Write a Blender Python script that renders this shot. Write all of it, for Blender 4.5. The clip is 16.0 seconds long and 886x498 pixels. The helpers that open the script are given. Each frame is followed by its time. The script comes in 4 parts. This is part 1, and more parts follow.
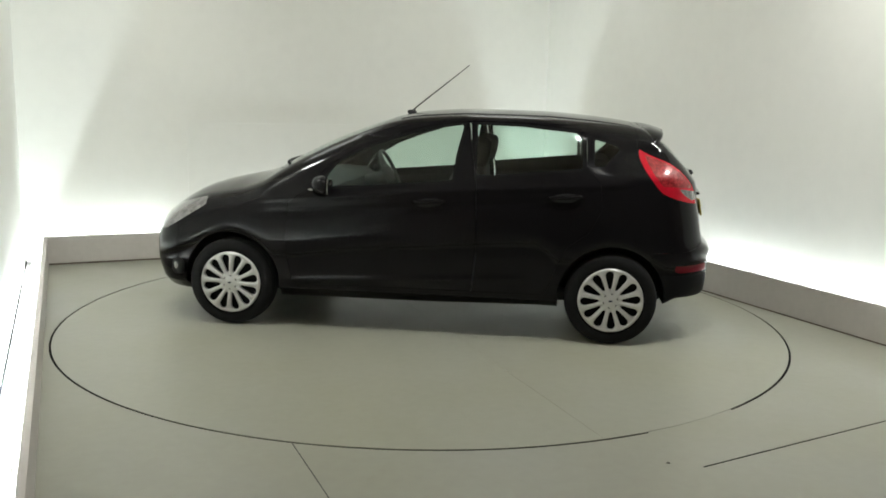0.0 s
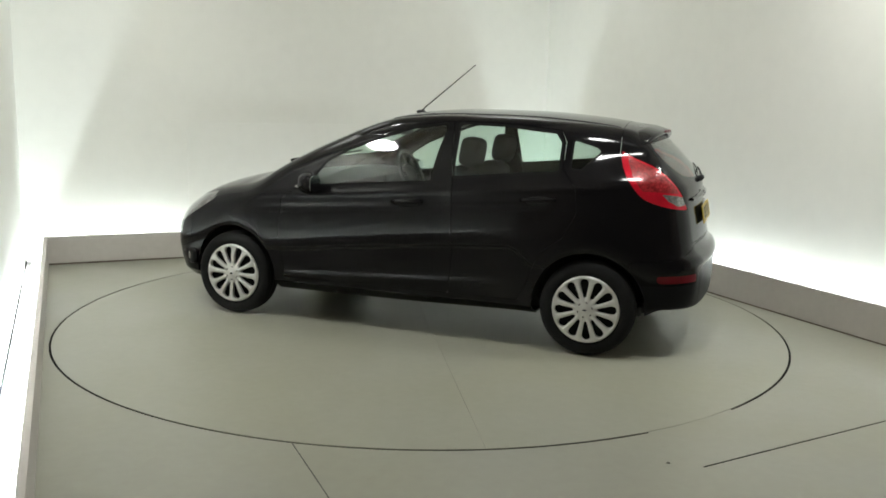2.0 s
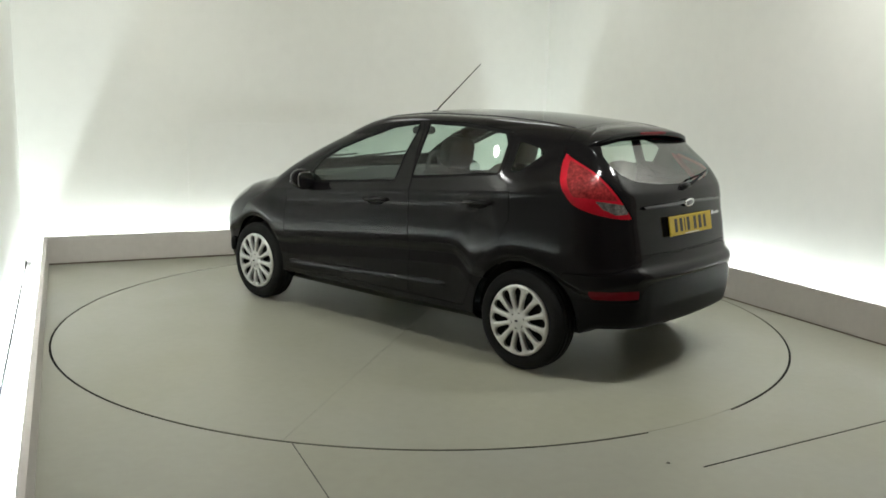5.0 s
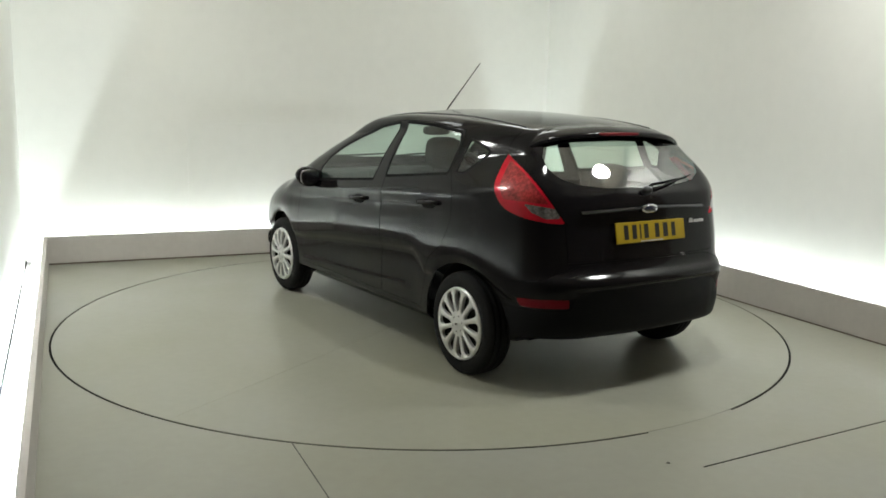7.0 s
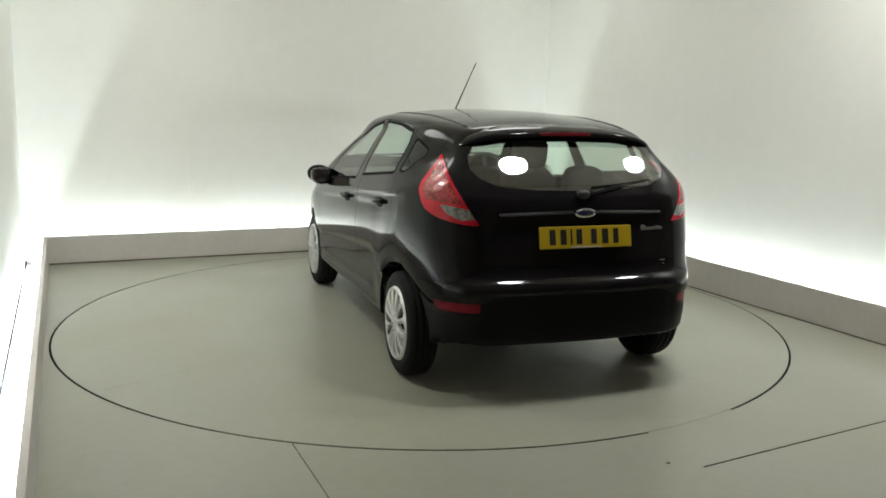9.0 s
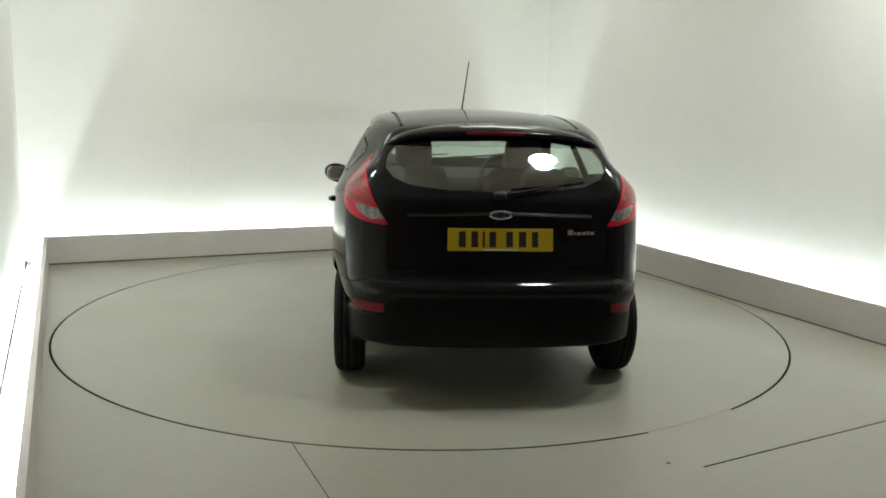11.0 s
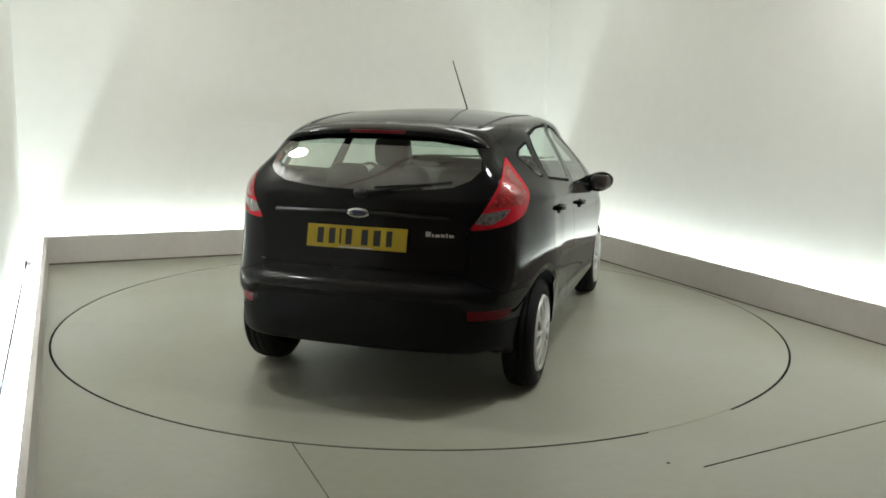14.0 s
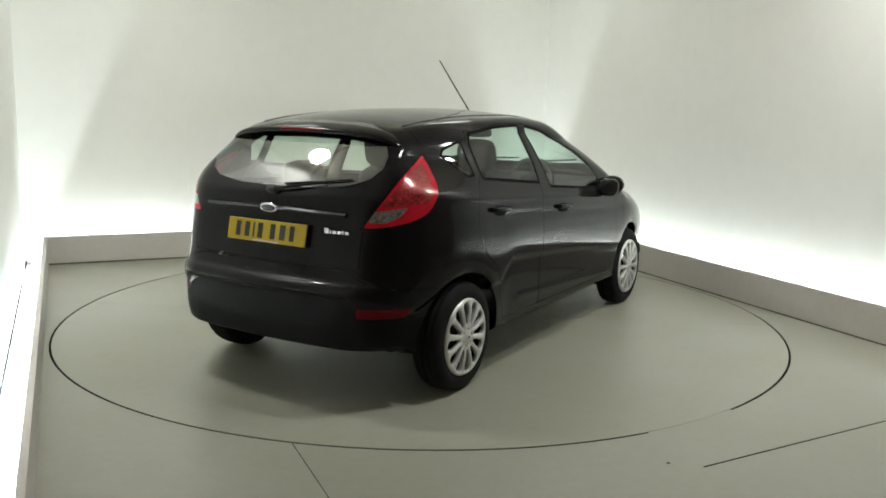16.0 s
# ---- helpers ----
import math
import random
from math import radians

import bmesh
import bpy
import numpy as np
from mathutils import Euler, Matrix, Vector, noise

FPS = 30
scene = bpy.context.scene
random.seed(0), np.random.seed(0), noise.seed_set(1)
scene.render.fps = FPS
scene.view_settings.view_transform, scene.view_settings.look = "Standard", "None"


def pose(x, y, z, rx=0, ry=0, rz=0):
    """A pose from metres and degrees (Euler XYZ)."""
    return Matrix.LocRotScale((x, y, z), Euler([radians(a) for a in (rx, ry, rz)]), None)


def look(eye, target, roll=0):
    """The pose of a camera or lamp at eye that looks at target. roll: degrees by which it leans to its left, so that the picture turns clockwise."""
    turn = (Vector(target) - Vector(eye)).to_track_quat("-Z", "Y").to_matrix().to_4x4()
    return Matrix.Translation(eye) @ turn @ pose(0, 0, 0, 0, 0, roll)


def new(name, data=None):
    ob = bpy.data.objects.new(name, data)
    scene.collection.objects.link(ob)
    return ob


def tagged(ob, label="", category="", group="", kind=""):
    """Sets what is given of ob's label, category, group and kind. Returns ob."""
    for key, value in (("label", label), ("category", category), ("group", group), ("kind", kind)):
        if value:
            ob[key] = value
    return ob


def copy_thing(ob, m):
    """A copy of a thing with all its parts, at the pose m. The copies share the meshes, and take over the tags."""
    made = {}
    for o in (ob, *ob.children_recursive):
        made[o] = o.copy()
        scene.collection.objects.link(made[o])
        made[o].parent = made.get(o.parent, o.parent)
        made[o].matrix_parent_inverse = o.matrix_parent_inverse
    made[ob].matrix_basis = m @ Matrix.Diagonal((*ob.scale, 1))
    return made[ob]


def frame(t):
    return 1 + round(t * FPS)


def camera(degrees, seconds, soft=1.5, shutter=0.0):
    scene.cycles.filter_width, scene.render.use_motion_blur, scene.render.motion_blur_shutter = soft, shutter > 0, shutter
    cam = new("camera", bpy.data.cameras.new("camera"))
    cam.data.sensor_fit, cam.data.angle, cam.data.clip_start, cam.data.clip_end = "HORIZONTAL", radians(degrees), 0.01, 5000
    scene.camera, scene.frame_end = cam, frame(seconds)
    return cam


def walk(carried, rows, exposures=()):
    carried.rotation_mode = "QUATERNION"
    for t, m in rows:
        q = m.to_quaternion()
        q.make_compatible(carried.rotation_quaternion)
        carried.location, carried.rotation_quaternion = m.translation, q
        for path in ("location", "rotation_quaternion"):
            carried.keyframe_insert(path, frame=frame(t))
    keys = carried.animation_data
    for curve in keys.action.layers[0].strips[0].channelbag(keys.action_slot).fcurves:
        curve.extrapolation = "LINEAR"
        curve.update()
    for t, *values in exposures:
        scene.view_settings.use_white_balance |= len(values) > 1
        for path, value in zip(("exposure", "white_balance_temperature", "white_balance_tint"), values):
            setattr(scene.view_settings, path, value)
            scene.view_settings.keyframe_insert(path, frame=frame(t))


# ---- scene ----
cam = camera(55.21, 16.0, soft=1.7)
EYE = Vector((0.0, -5.932, 1.484))
AIM = EYE + Vector((0.02115, 0.98555, -0.16807))
walk(cam, [(0.0, look(EYE, AIM, 1.22)), (16.0, look(EYE, AIM, 1.22))])

# ---- light ----
world = bpy.data.worlds.new("world")
scene.world = world
world.use_nodes = True
world.node_tree.nodes["Background"].inputs[0].default_value = (0.0, 0.0, 0.0, 1)
scene.view_settings.exposure = 0.0
TUBE_GLOW = 109.0
LAMP_GLOW = 128.0
ROOM = pose(0, 0, 0, 0, 0, 23)
U_LEFT, U_RIGHT, V_BACK = -2.478, 2.503, 2.74
W_LEFT, W_RIGHT, W_BACK, W_FRONT = -2.670, 2.700, 2.940, -7.4
CEILING = 3.4
V_BOOTH = -3.5
# White side walls stop here, out of view, to darken the car's reflections.
V_WALL = -2.8
TABLE_R = 2.4375


# ---- materials ----
def nodes_of(name):
    m = bpy.data.materials.new(name)
    m.use_nodes = True
    nt = m.node_tree
    return m, nt, nt.nodes["Principled BSDF"]


def mat(name, base, rough=0.5, metal=0.0, grain=0.0, scale=30.0, stain=0.0, stain_scale=1.5, bump=0.0, bump_scale=120.0,
        coat=0.0, rough_var=0.0, ior=1.45, spec=0.5, tint=None):
    """Painted, moulded or cast surface: grain and stains in the colour, fine relief, uneven gloss."""
    m, nt, bsdf = nodes_of(name)
    L, N = nt.links, nt.nodes
    bsdf.inputs["Base Color"].default_value = (*base, 1)
    bsdf.inputs["Roughness"].default_value = rough
    bsdf.inputs["Metallic"].default_value = metal
    bsdf.inputs["IOR"].default_value = ior
    bsdf.inputs["Specular IOR Level"].default_value = spec
    bsdf.inputs["Coat Weight"].default_value = coat
    bsdf.inputs["Coat Roughness"].default_value = 0.03
    tc = N.new("ShaderNodeTexCoord")
    if grain or stain:
        a = N.new("ShaderNodeTexNoise")
        a.inputs["Scale"].default_value, a.inputs["Detail"].default_value = scale, 6
        b = N.new("ShaderNodeTexNoise")
        b.inputs["Scale"].default_value, b.inputs["Detail"].default_value = stain_scale, 5
        L.new(tc.outputs["Object"], a.inputs["Vector"])
        L.new(tc.outputs["Object"], b.inputs["Vector"])
        ra = N.new("ShaderNodeMapRange")
        ra.inputs[1].default_value, ra.inputs[2].default_value = 0.3, 0.7
        ra.inputs[3].default_value, ra.inputs[4].default_value = 1 - grain, 1 + grain
        rb = N.new("ShaderNodeMapRange")
        rb.inputs[1].default_value, rb.inputs[2].default_value = 0.2, 0.8
        rb.inputs[3].default_value, rb.inputs[4].default_value = 0.0, 1.0
        L.new(a.outputs["Fac"], ra.inputs[0])
        L.new(b.outputs["Fac"], rb.inputs[0])
        mix = N.new("ShaderNodeMix")
        mix.data_type = "RGBA"
        mix.inputs[6].default_value = (*base, 1)
        dark = tint if tint else tuple(c * (1 - stain) for c in base)
        mix.inputs[7].default_value = (*dark, 1)
        L.new(rb.outputs[0], mix.inputs[0])
        mul = N.new("ShaderNodeVectorMath")
        mul.operation = "SCALE"
        L.new(mix.outputs[2], mul.inputs[0])
        L.new(ra.outputs[0], mul.inputs["Scale"])
        L.new(mul.outputs[0], bsdf.inputs["Base Color"])
        if rough_var:
            rr = N.new("ShaderNodeMapRange")
            rr.inputs[1].default_value, rr.inputs[2].default_value = 0.3, 0.7
            rr.inputs[3].default_value, rr.inputs[4].default_value = max(0.0, rough - rough_var), min(1.0, rough + rough_var)
            L.new(b.outputs["Fac"], rr.inputs[0])
            L.new(rr.outputs[0], bsdf.inputs["Roughness"])
    if bump:
        c = N.new("ShaderNodeTexNoise")
        c.inputs["Scale"].default_value, c.inputs["Detail"].default_value = bump_scale, 4
        L.new(tc.outputs["Object"], c.inputs["Vector"])
        bp = N.new("ShaderNodeBump")
        bp.inputs["Strength"].default_value, bp.inputs["Distance"].default_value = bump, 0.002
        L.new(c.outputs["Fac"], bp.inputs["Height"])
        L.new(bp.outputs[0], bsdf.inputs["Normal"])
    return m


def glow(name, colour, strength):
    m, nt, bsdf = nodes_of(name)
    bsdf.inputs["Base Color"].default_value = (0.8, 0.8, 0.8, 1)
    bsdf.inputs["Emission Color"].default_value = (*colour, 1)
    bsdf.inputs["Emission Strength"].default_value = strength
    return m


def tinted_glass(name, colour, rough=0.0, mirror=0.06):
    """A thin pane: part clear, part mirror, more so at a glance."""
    m, nt, bsdf = nodes_of(name)
    nt.nodes.remove(bsdf)
    L, N = nt.links, nt.nodes
    clear = N.new("ShaderNodeBsdfTransparent")
    clear.inputs[0].default_value = (*colour, 1)
    gloss = N.new("ShaderNodeBsdfGlossy")
    gloss.inputs["Color"].default_value = (1, 1, 1, 1)
    gloss.inputs["Roughness"].default_value = rough
    lw = N.new("ShaderNodeLayerWeight")
    lw.inputs["Blend"].default_value = 0.5
    fifth = N.new("ShaderNodeMath")
    fifth.operation = "POWER"
    fifth.inputs[1].default_value = 5.0
    L.new(lw.outputs["Facing"], fifth.inputs[0])
    fr = N.new("ShaderNodeMath")
    fr.operation = "MULTIPLY_ADD"
    fr.inputs[1].default_value, fr.inputs[2].default_value = 0.98 - mirror, mirror
    L.new(fifth.outputs[0], fr.inputs[0])
    mixs = N.new("ShaderNodeMixShader")
    L.new(fr.outputs[0], mixs.inputs[0])
    L.new(clear.outputs[0], mixs.inputs[1])
    L.new(gloss.outputs[0], mixs.inputs[2])
    L.new(mixs.outputs[0], N["Material Output"].inputs[0])
    return m


M_WALL = mat("wall paint", (0.80, 0.80, 0.755), 0.55, grain=0.012, scale=9, stain=0.03, stain_scale=0.9, bump=0.12, bump_scale=220)
M_CEIL = mat("warm cream ceiling board", (0.79, 0.74, 0.65), 0.8, grain=0.02, stain=0.05)
M_FLOOR = mat("painted floor board", (0.314, 0.316, 0.276), 0.345, grain=0.025, scale=17, stain=0.2, stain_scale=0.9, bump=0.05, bump_scale=90, rough_var=0.05, tint=(0.298, 0.294, 0.222))
M_TABLE = mat("painted turntable board", (0.320, 0.323, 0.276), 0.345, grain=0.025, scale=17, stain=0.2, stain_scale=0.8, bump=0.05, bump_scale=90, rough_var=0.05, tint=(0.304, 0.300, 0.222))
M_KERB = mat("grey kerb paint", (0.60, 0.565, 0.53), 0.5, grain=0.03, scale=20, stain=0.10, stain_scale=2.5, bump=0.1, bump_scale=150)
M_PIT = mat("dark underfloor", (0.03, 0.03, 0.03), 0.9)
M_TROUGH = mat("white trough paint", (0.78, 0.78, 0.76), 0.6, grain=0.02, stain=0.05)
M_TUBE = glow("tube glow", (0.89, 1.0, 1.02), TUBE_GLOW)
M_LAMP = glow("lamp diffuser glow", (0.98, 1.0, 0.965), LAMP_GLOW)
# Glow of the two added fill lamps near the back wall.
M_FILL = glow("fill diffuser glow", (0.98, 1.0, 0.965), 4.6)
M_DARK_WALL = mat("brown reflection wall", (0.40, 0.34, 0.28), 0.9, grain=0.1, stain=0.2)
M_BROWN = mat("unpainted brown ceiling board", (0.56, 0.44, 0.33), 0.8, grain=0.1, stain=0.2)
M_DARK_FLOOR = mat("dark reflection floor", (0.18, 0.18, 0.17), 0.7, grain=0.1, stain=0.2)
M_DIRT = mat("dirty brown sealant", (0.17, 0.14, 0.105), 0.8, grain=0.2, scale=25, stain=0.5, stain_scale=3)
M_SEAL = mat("black rubber seal", (0.010, 0.010, 0.010), 0.9, grain=0.1, stain=0.2, spec=0.08)
M_DUST = mat("dusty grey filler", (0.09, 0.09, 0.08), 0.9, grain=0.2, stain=0.4, stain_scale=6)
M_HALF = mat("grey joint fade", (0.19, 0.185, 0.155), 0.8, grain=0.2, stain=0.4, stain_scale=5)
M_BATTEN = mat("white enamel", (0.75, 0.75, 0.74), 0.35, grain=0.01, stain=0.03)


# ---- mesh helpers ----
def mesh_object(name, bm, material, smooth=False):
    me = bpy.data.meshes.new(name)
    bm.normal_update()
    bm.to_mesh(me)
    bm.free()
    if smooth:
        me.polygons.foreach_set("use_smooth", [True] * len(me.polygons))
    me.materials.append(material)
    return new(name, me)


def part(name, bm, material, parent, label="", smooth=False):
    ob = mesh_object(name, bm, material, smooth)
    ob.parent = parent
    if label:
        ob["label"] = label
    return ob


def thing(name, m, label, category, group="", kind=""):
    ob = new(name)
    ob.empty_display_size = 0.1
    ob.matrix_basis = m
    return tagged(ob, label, category, group, kind)


def box(bm, x0, x1, y0, y1, z0, z1, bevel=0.0, m=None):
    made = bmesh.ops.create_cube(bm, size=1.0)["verts"]
    bmesh.ops.scale(bm, vec=(x1 - x0, y1 - y0, z1 - z0), verts=made)
    bmesh.ops.translate(bm, vec=((x0 + x1) / 2, (y0 + y1) / 2, (z0 + z1) / 2), verts=made)
    if bevel:
        edges = list({e for v in made for e in v.link_edges})
        out = bmesh.ops.bevel(bm, geom=edges, offset=bevel, segments=3, profile=0.5, affect="EDGES")
        made = list({v for f in out["faces"] for v in f.verts} | {v for v in made if v.is_valid})
    if m is not None:
        bmesh.ops.transform(bm, matrix=m, verts=made)
    return bm


def boxed(*a, **k):
    return box(bmesh.new(), *a, **k)


def cyl(bm, r0, r1, depth, m, seg=24, caps=True):
    made = bmesh.ops.create_cone(bm, cap_ends=caps, segments=seg, radius1=r0, radius2=r1, depth=depth)["verts"]
    bmesh.ops.transform(bm, matrix=m, verts=made)
    return bm


def lathe(bm, outline, seg=48, m=None):
    """Turns (radius, height) points round z."""
    rings = []
    for r, h in outline:
        rings.append([bm.verts.new((r * math.cos(2 * math.pi * i / seg), r * math.sin(2 * math.pi * i / seg), h)) for i in range(seg)])
    for a, b in zip(rings, rings[1:]):
        for i in range(seg):
            bm.faces.new((a[i], a[(i + 1) % seg], b[(i + 1) % seg], b[i]))
    if m is not None:
        bmesh.ops.transform(bm, matrix=m, verts=[v for r in rings for v in r])
    return bm


# ---- structure ----
def wall(name, u0, u1, v0, v1, z0, z1, material, label, category):
    bm = boxed(u0, u1, v0, v1, z0, z1)
    bmesh.ops.transform(bm, matrix=ROOM, verts=bm.verts)
    return tagged(mesh_object(name, bm, material), label, category, kind="structure")


wall("wall_back", W_LEFT - 0.1, W_RIGHT + 0.1, W_BACK, W_BACK + 0.1, -0.06, CEILING, M_WALL, "off-white painted studio wall lit from below", "wall")
wall("wall_left", W_LEFT - 0.1, W_LEFT, V_WALL, W_BACK, -0.06, CEILING, M_WALL, "off-white painted studio side wall lit from below", "wall")
wall("wall_right", W_RIGHT, W_RIGHT + 0.1, V_WALL, W_BACK, -0.06, CEILING, M_WALL, "off-white painted studio side wall lit from below", "wall")
# Added out of view; its tone sets what the black paint reflects.
wall("wall_front", W_LEFT - 0.1, W_RIGHT + 0.1, W_FRONT - 0.1, W_FRONT, -0.06, CEILING, M_DARK_WALL, "unseen brown wall added behind the viewpoint for reflections", "wall")
wall("ceiling", W_LEFT - 0.1, W_RIGHT + 0.1, V_BOOTH, W_BACK + 0.1, CEILING, CEILING + 0.1, M_CEIL, "plain cream studio ceiling", "ceiling")
# Unseen surround added to tone the car's reflections: side walls, ceiling, floor.
wall("wall_outer_left", W_LEFT - 0.1, W_LEFT, W_FRONT, V_WALL, -0.06, CEILING, M_DARK_WALL, "unseen brown side wall added behind the viewpoint for reflections", "wall")
wall("wall_outer_right", W_RIGHT, W_RIGHT + 0.1, W_FRONT, V_WALL, -0.06, CEILING, M_DARK_WALL, "unseen brown side wall added behind the viewpoint for reflections", "wall")
wall("ceiling_outer", W_LEFT - 0.1, W_RIGHT + 0.1, W_FRONT - 0.1, V_BOOTH, CEILING, CEILING + 0.1, M_BROWN, "unseen brown ceiling added behind the viewpoint for reflections", "ceiling")
wall("floor_outer", W_LEFT, W_RIGHT, W_FRONT, V_BOOTH, -0.06, 0.0, M_DARK_FLOOR, "unseen dark grey floor added behind the viewpoint for reflections", "floor")
wall("subfloor", W_LEFT, W_RIGHT, V_BOOTH, W_BACK, -0.12, -0.06, M_PIT, "dark floor pit under the turntable", "floor")
K = 0.030
wall("kerb_back", U_LEFT - K, U_RIGHT + K, V_BACK, V_BACK + K, -0.05, 0.25, M_KERB, "low grey upstand board along the wall", "kerb")
wall("kerb_left", U_LEFT - K, U_LEFT, V_BOOTH, V_BACK, -0.05, 0.25, M_KERB, "low grey upstand board along the wall", "kerb")
wall("kerb_right", U_RIGHT, U_RIGHT + K, V_BOOTH, V_BACK, -0.05, 0.25, M_KERB, "low grey upstand board along the wall", "kerb")
wall("trough_back", W_LEFT, W_RIGHT, V_BACK + K, W_BACK, -0.05, 0.0, M_TROUGH, "white light trough behind the kerb", "trough")
wall("trough_left", W_LEFT, U_LEFT - K, V_BOOTH, V_BACK + K, -0.05, 0.0, M_TROUGH, "white light trough behind the kerb", "trough")
wall("trough_right", U_RIGHT + K, W_RIGHT, V_BOOTH, V_BACK + K, -0.05, 0.0, M_TROUGH, "white light trough behind the kerb", "trough")


def wall_hatch():
    """Flush panel in the back wall with a thin shadow gap."""
    t = thing("wall_hatch", ROOM @ pose(-0.36, W_BACK, 0.0), "flush off-white access panel in the studio wall", "hatch", kind="structure")
    part("panel", boxed(-0.87, 0.87, -0.014, -0.0005, 0.30, 1.262, bevel=0.002), M_WALL, t)


wall_hatch()


def floor_panels():
    root = thing("floor", ROOM, "grey-green painted board floor round the turntable", "floor", kind="structure")
    gap = 0.0055
    r = TABLE_R + 0.015
    angles = [2 * math.pi * i / 288 for i in range(288)]
    u0, u1, v0, v1 = U_LEFT, U_RIGHT, V_BOOTH, V_BACK
    angles = sorted(angles + [math.atan2(v, u) % (2 * math.pi) for u in (u0, u1) for v in (v0, v1)])
    cuts = [((-1.457, 0, 0), (1, 0, 0)), ((0.09, 0, 0), (1, 0, 0)), ((0.109, -2.842, 0), (-0.0812, 0.9967, 0))]

    def joint(c):
        return 0.9967 * (c.y + 2.842) - 0.0812 * (c.x - 0.109)

    def region(c):
        if c.x < -1.457:
            return 0
        if c.x < 0.09:
            return 1
        return 2 if joint(c) > 0 else 3

    def base():
        bm = bmesh.new()
        inner, outer = [], []
        for a in angles:
            c, s = math.cos(a), math.sin(a)
            k = min((u1 / c if c > 1e-9 else 1e9), (u0 / c if c < -1e-9 else 1e9), (v1 / s if s > 1e-9 else 1e9), (v0 / s if s < -1e-9 else 1e9))
            inner.append(bm.verts.new((r * c, r * s, 0)))
            outer.append(bm.verts.new((k * c, k * s, 0)))
        n = len(angles)
        for i in range(n):
            bm.faces.new((inner[i], outer[i], outer[(i + 1) % n], inner[(i + 1) % n]))
        return bm

    for k in range(4):
        bm = base()
        for co, no in cuts:
            wide = 0.010 if no[1] else gap
            for off in (-wide / 2, wide / 2):
                bmesh.ops.bisect_plane(bm, geom=bm.verts[:] + bm.edges[:] + bm.faces[:], plane_co=Vector(co) + Vector(no) * off, plane_no=no)
        drop = []
        for f in bm.faces:
            c = f.calc_center_median()
            near_gap = (abs(c.x + 1.457) < gap / 2 and c.y < 0) or (c.x > 0.09 - gap / 2 and abs(joint(c)) < 0.005)
            if near_gap or region(c) != k:
                drop.append(f)
        bmesh.ops.delete(bm, geom=drop, context="FACES")
        out = bmesh.ops.extrude_face_region(bm, geom=bm.faces[:])
        bmesh.ops.translate(bm, vec=(0, 0, -0.04), verts=[e for e in out["geom"] if isinstance(e, bmesh.types.BMVert)])
        bmesh.ops.recalc_face_normals(bm, faces=bm.faces)
        part("floor_panel", bm, M_FLOOR, root)


floor_panels()


def joint_strips():
    """Black strips added in the joint round the turntable and the floor joints, and along the foot of the wall, so the
    gaps read dark.
    """
    ring = lathe(bmesh.new(), [(TABLE_R + 0.0005, -0.012), (TABLE_R + 0.0005, -0.003), (TABLE_R + 0.0145, -0.003), (TABLE_R + 0.0145, -0.012)], 288)
    tagged(mesh_object("turntable_gap_strip", ring, M_SEAL), "black strip added to darken the gap round the turntable", "seal", kind="structure")
    bm = boxed(-1.4595, -1.4545, V_BOOTH, -1.960, -0.012, -0.0015)
    bmesh.ops.transform(bm, matrix=ROOM, verts=bm.verts)
    tagged(mesh_object("floor_gap_strip", bm, M_DUST), "dusty grey filler in a floor joint", "seal", kind="structure")
    bm = boxed(-0.015, 2.39, -0.0049, 0.0049, -0.012, -0.002)
    bmesh.ops.transform(bm, matrix=ROOM @ pose(0.109, -2.842, 0, 0, 0, 4.66), verts=bm.verts)
    tagged(mesh_object("floor_gap_strip", bm, M_SEAL), "black strip added to darken a floor joint", "seal", kind="structure")
    bm = boxed(U_RIGHT - 0.014, U_RIGHT, V_BOOTH, V_BACK - 0.02, 0.0, 0.008, bevel=0.003)
    bmesh.ops.transform(bm, matrix=ROOM, verts=bm.verts)
    tagged(mesh_object("kerb_seal", bm, M_DIRT), "dirty brown sealant line at the kerb foot", "seal", kind="structure")
    bm = boxed(U_LEFT, U_RIGHT - 0.015, V_BACK - 0.014, V_BACK, 0.0, 0.013, bevel=0.003)
    bmesh.ops.transform(bm, matrix=ROOM, verts=bm.verts)
    tagged(mesh_object("kerb_seal", bm, M_DIRT), "dirty brown sealant line at the kerb foot", "seal", kind="structure")
    # Front arc: a filled stretch. Right arc: added to fade the dark line.
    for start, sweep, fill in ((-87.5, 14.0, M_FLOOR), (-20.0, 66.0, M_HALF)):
        joint_fade_arc(start, sweep, fill)
    # Dark strip stands in for the shaded gap at the wall foot.
    bm = boxed(W_LEFT, W_LEFT + 0.012, V_BOOTH, W_BACK - 0.01, 0.0, 0.010)
    bmesh.ops.transform(bm, matrix=ROOM, verts=bm.verts)
    tagged(mesh_object("wall_gap_strip", bm, M_SEAL), "dark strip added for the gap at the wall foot", "seal", kind="structure")


def joint_fade_arc(start, sweep, fill):
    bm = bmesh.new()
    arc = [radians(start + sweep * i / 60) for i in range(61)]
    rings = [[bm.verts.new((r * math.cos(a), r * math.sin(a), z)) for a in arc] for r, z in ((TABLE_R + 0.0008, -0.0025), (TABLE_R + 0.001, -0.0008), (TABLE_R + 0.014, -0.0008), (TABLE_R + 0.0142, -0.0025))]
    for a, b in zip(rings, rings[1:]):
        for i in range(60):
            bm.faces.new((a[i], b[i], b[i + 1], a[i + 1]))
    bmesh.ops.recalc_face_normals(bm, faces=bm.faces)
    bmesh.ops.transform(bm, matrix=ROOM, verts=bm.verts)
    tagged(mesh_object("joint_fade_arc", bm, fill), "grey arc laid in the turntable joint to fade its line", "filler", kind="structure")


joint_strips()


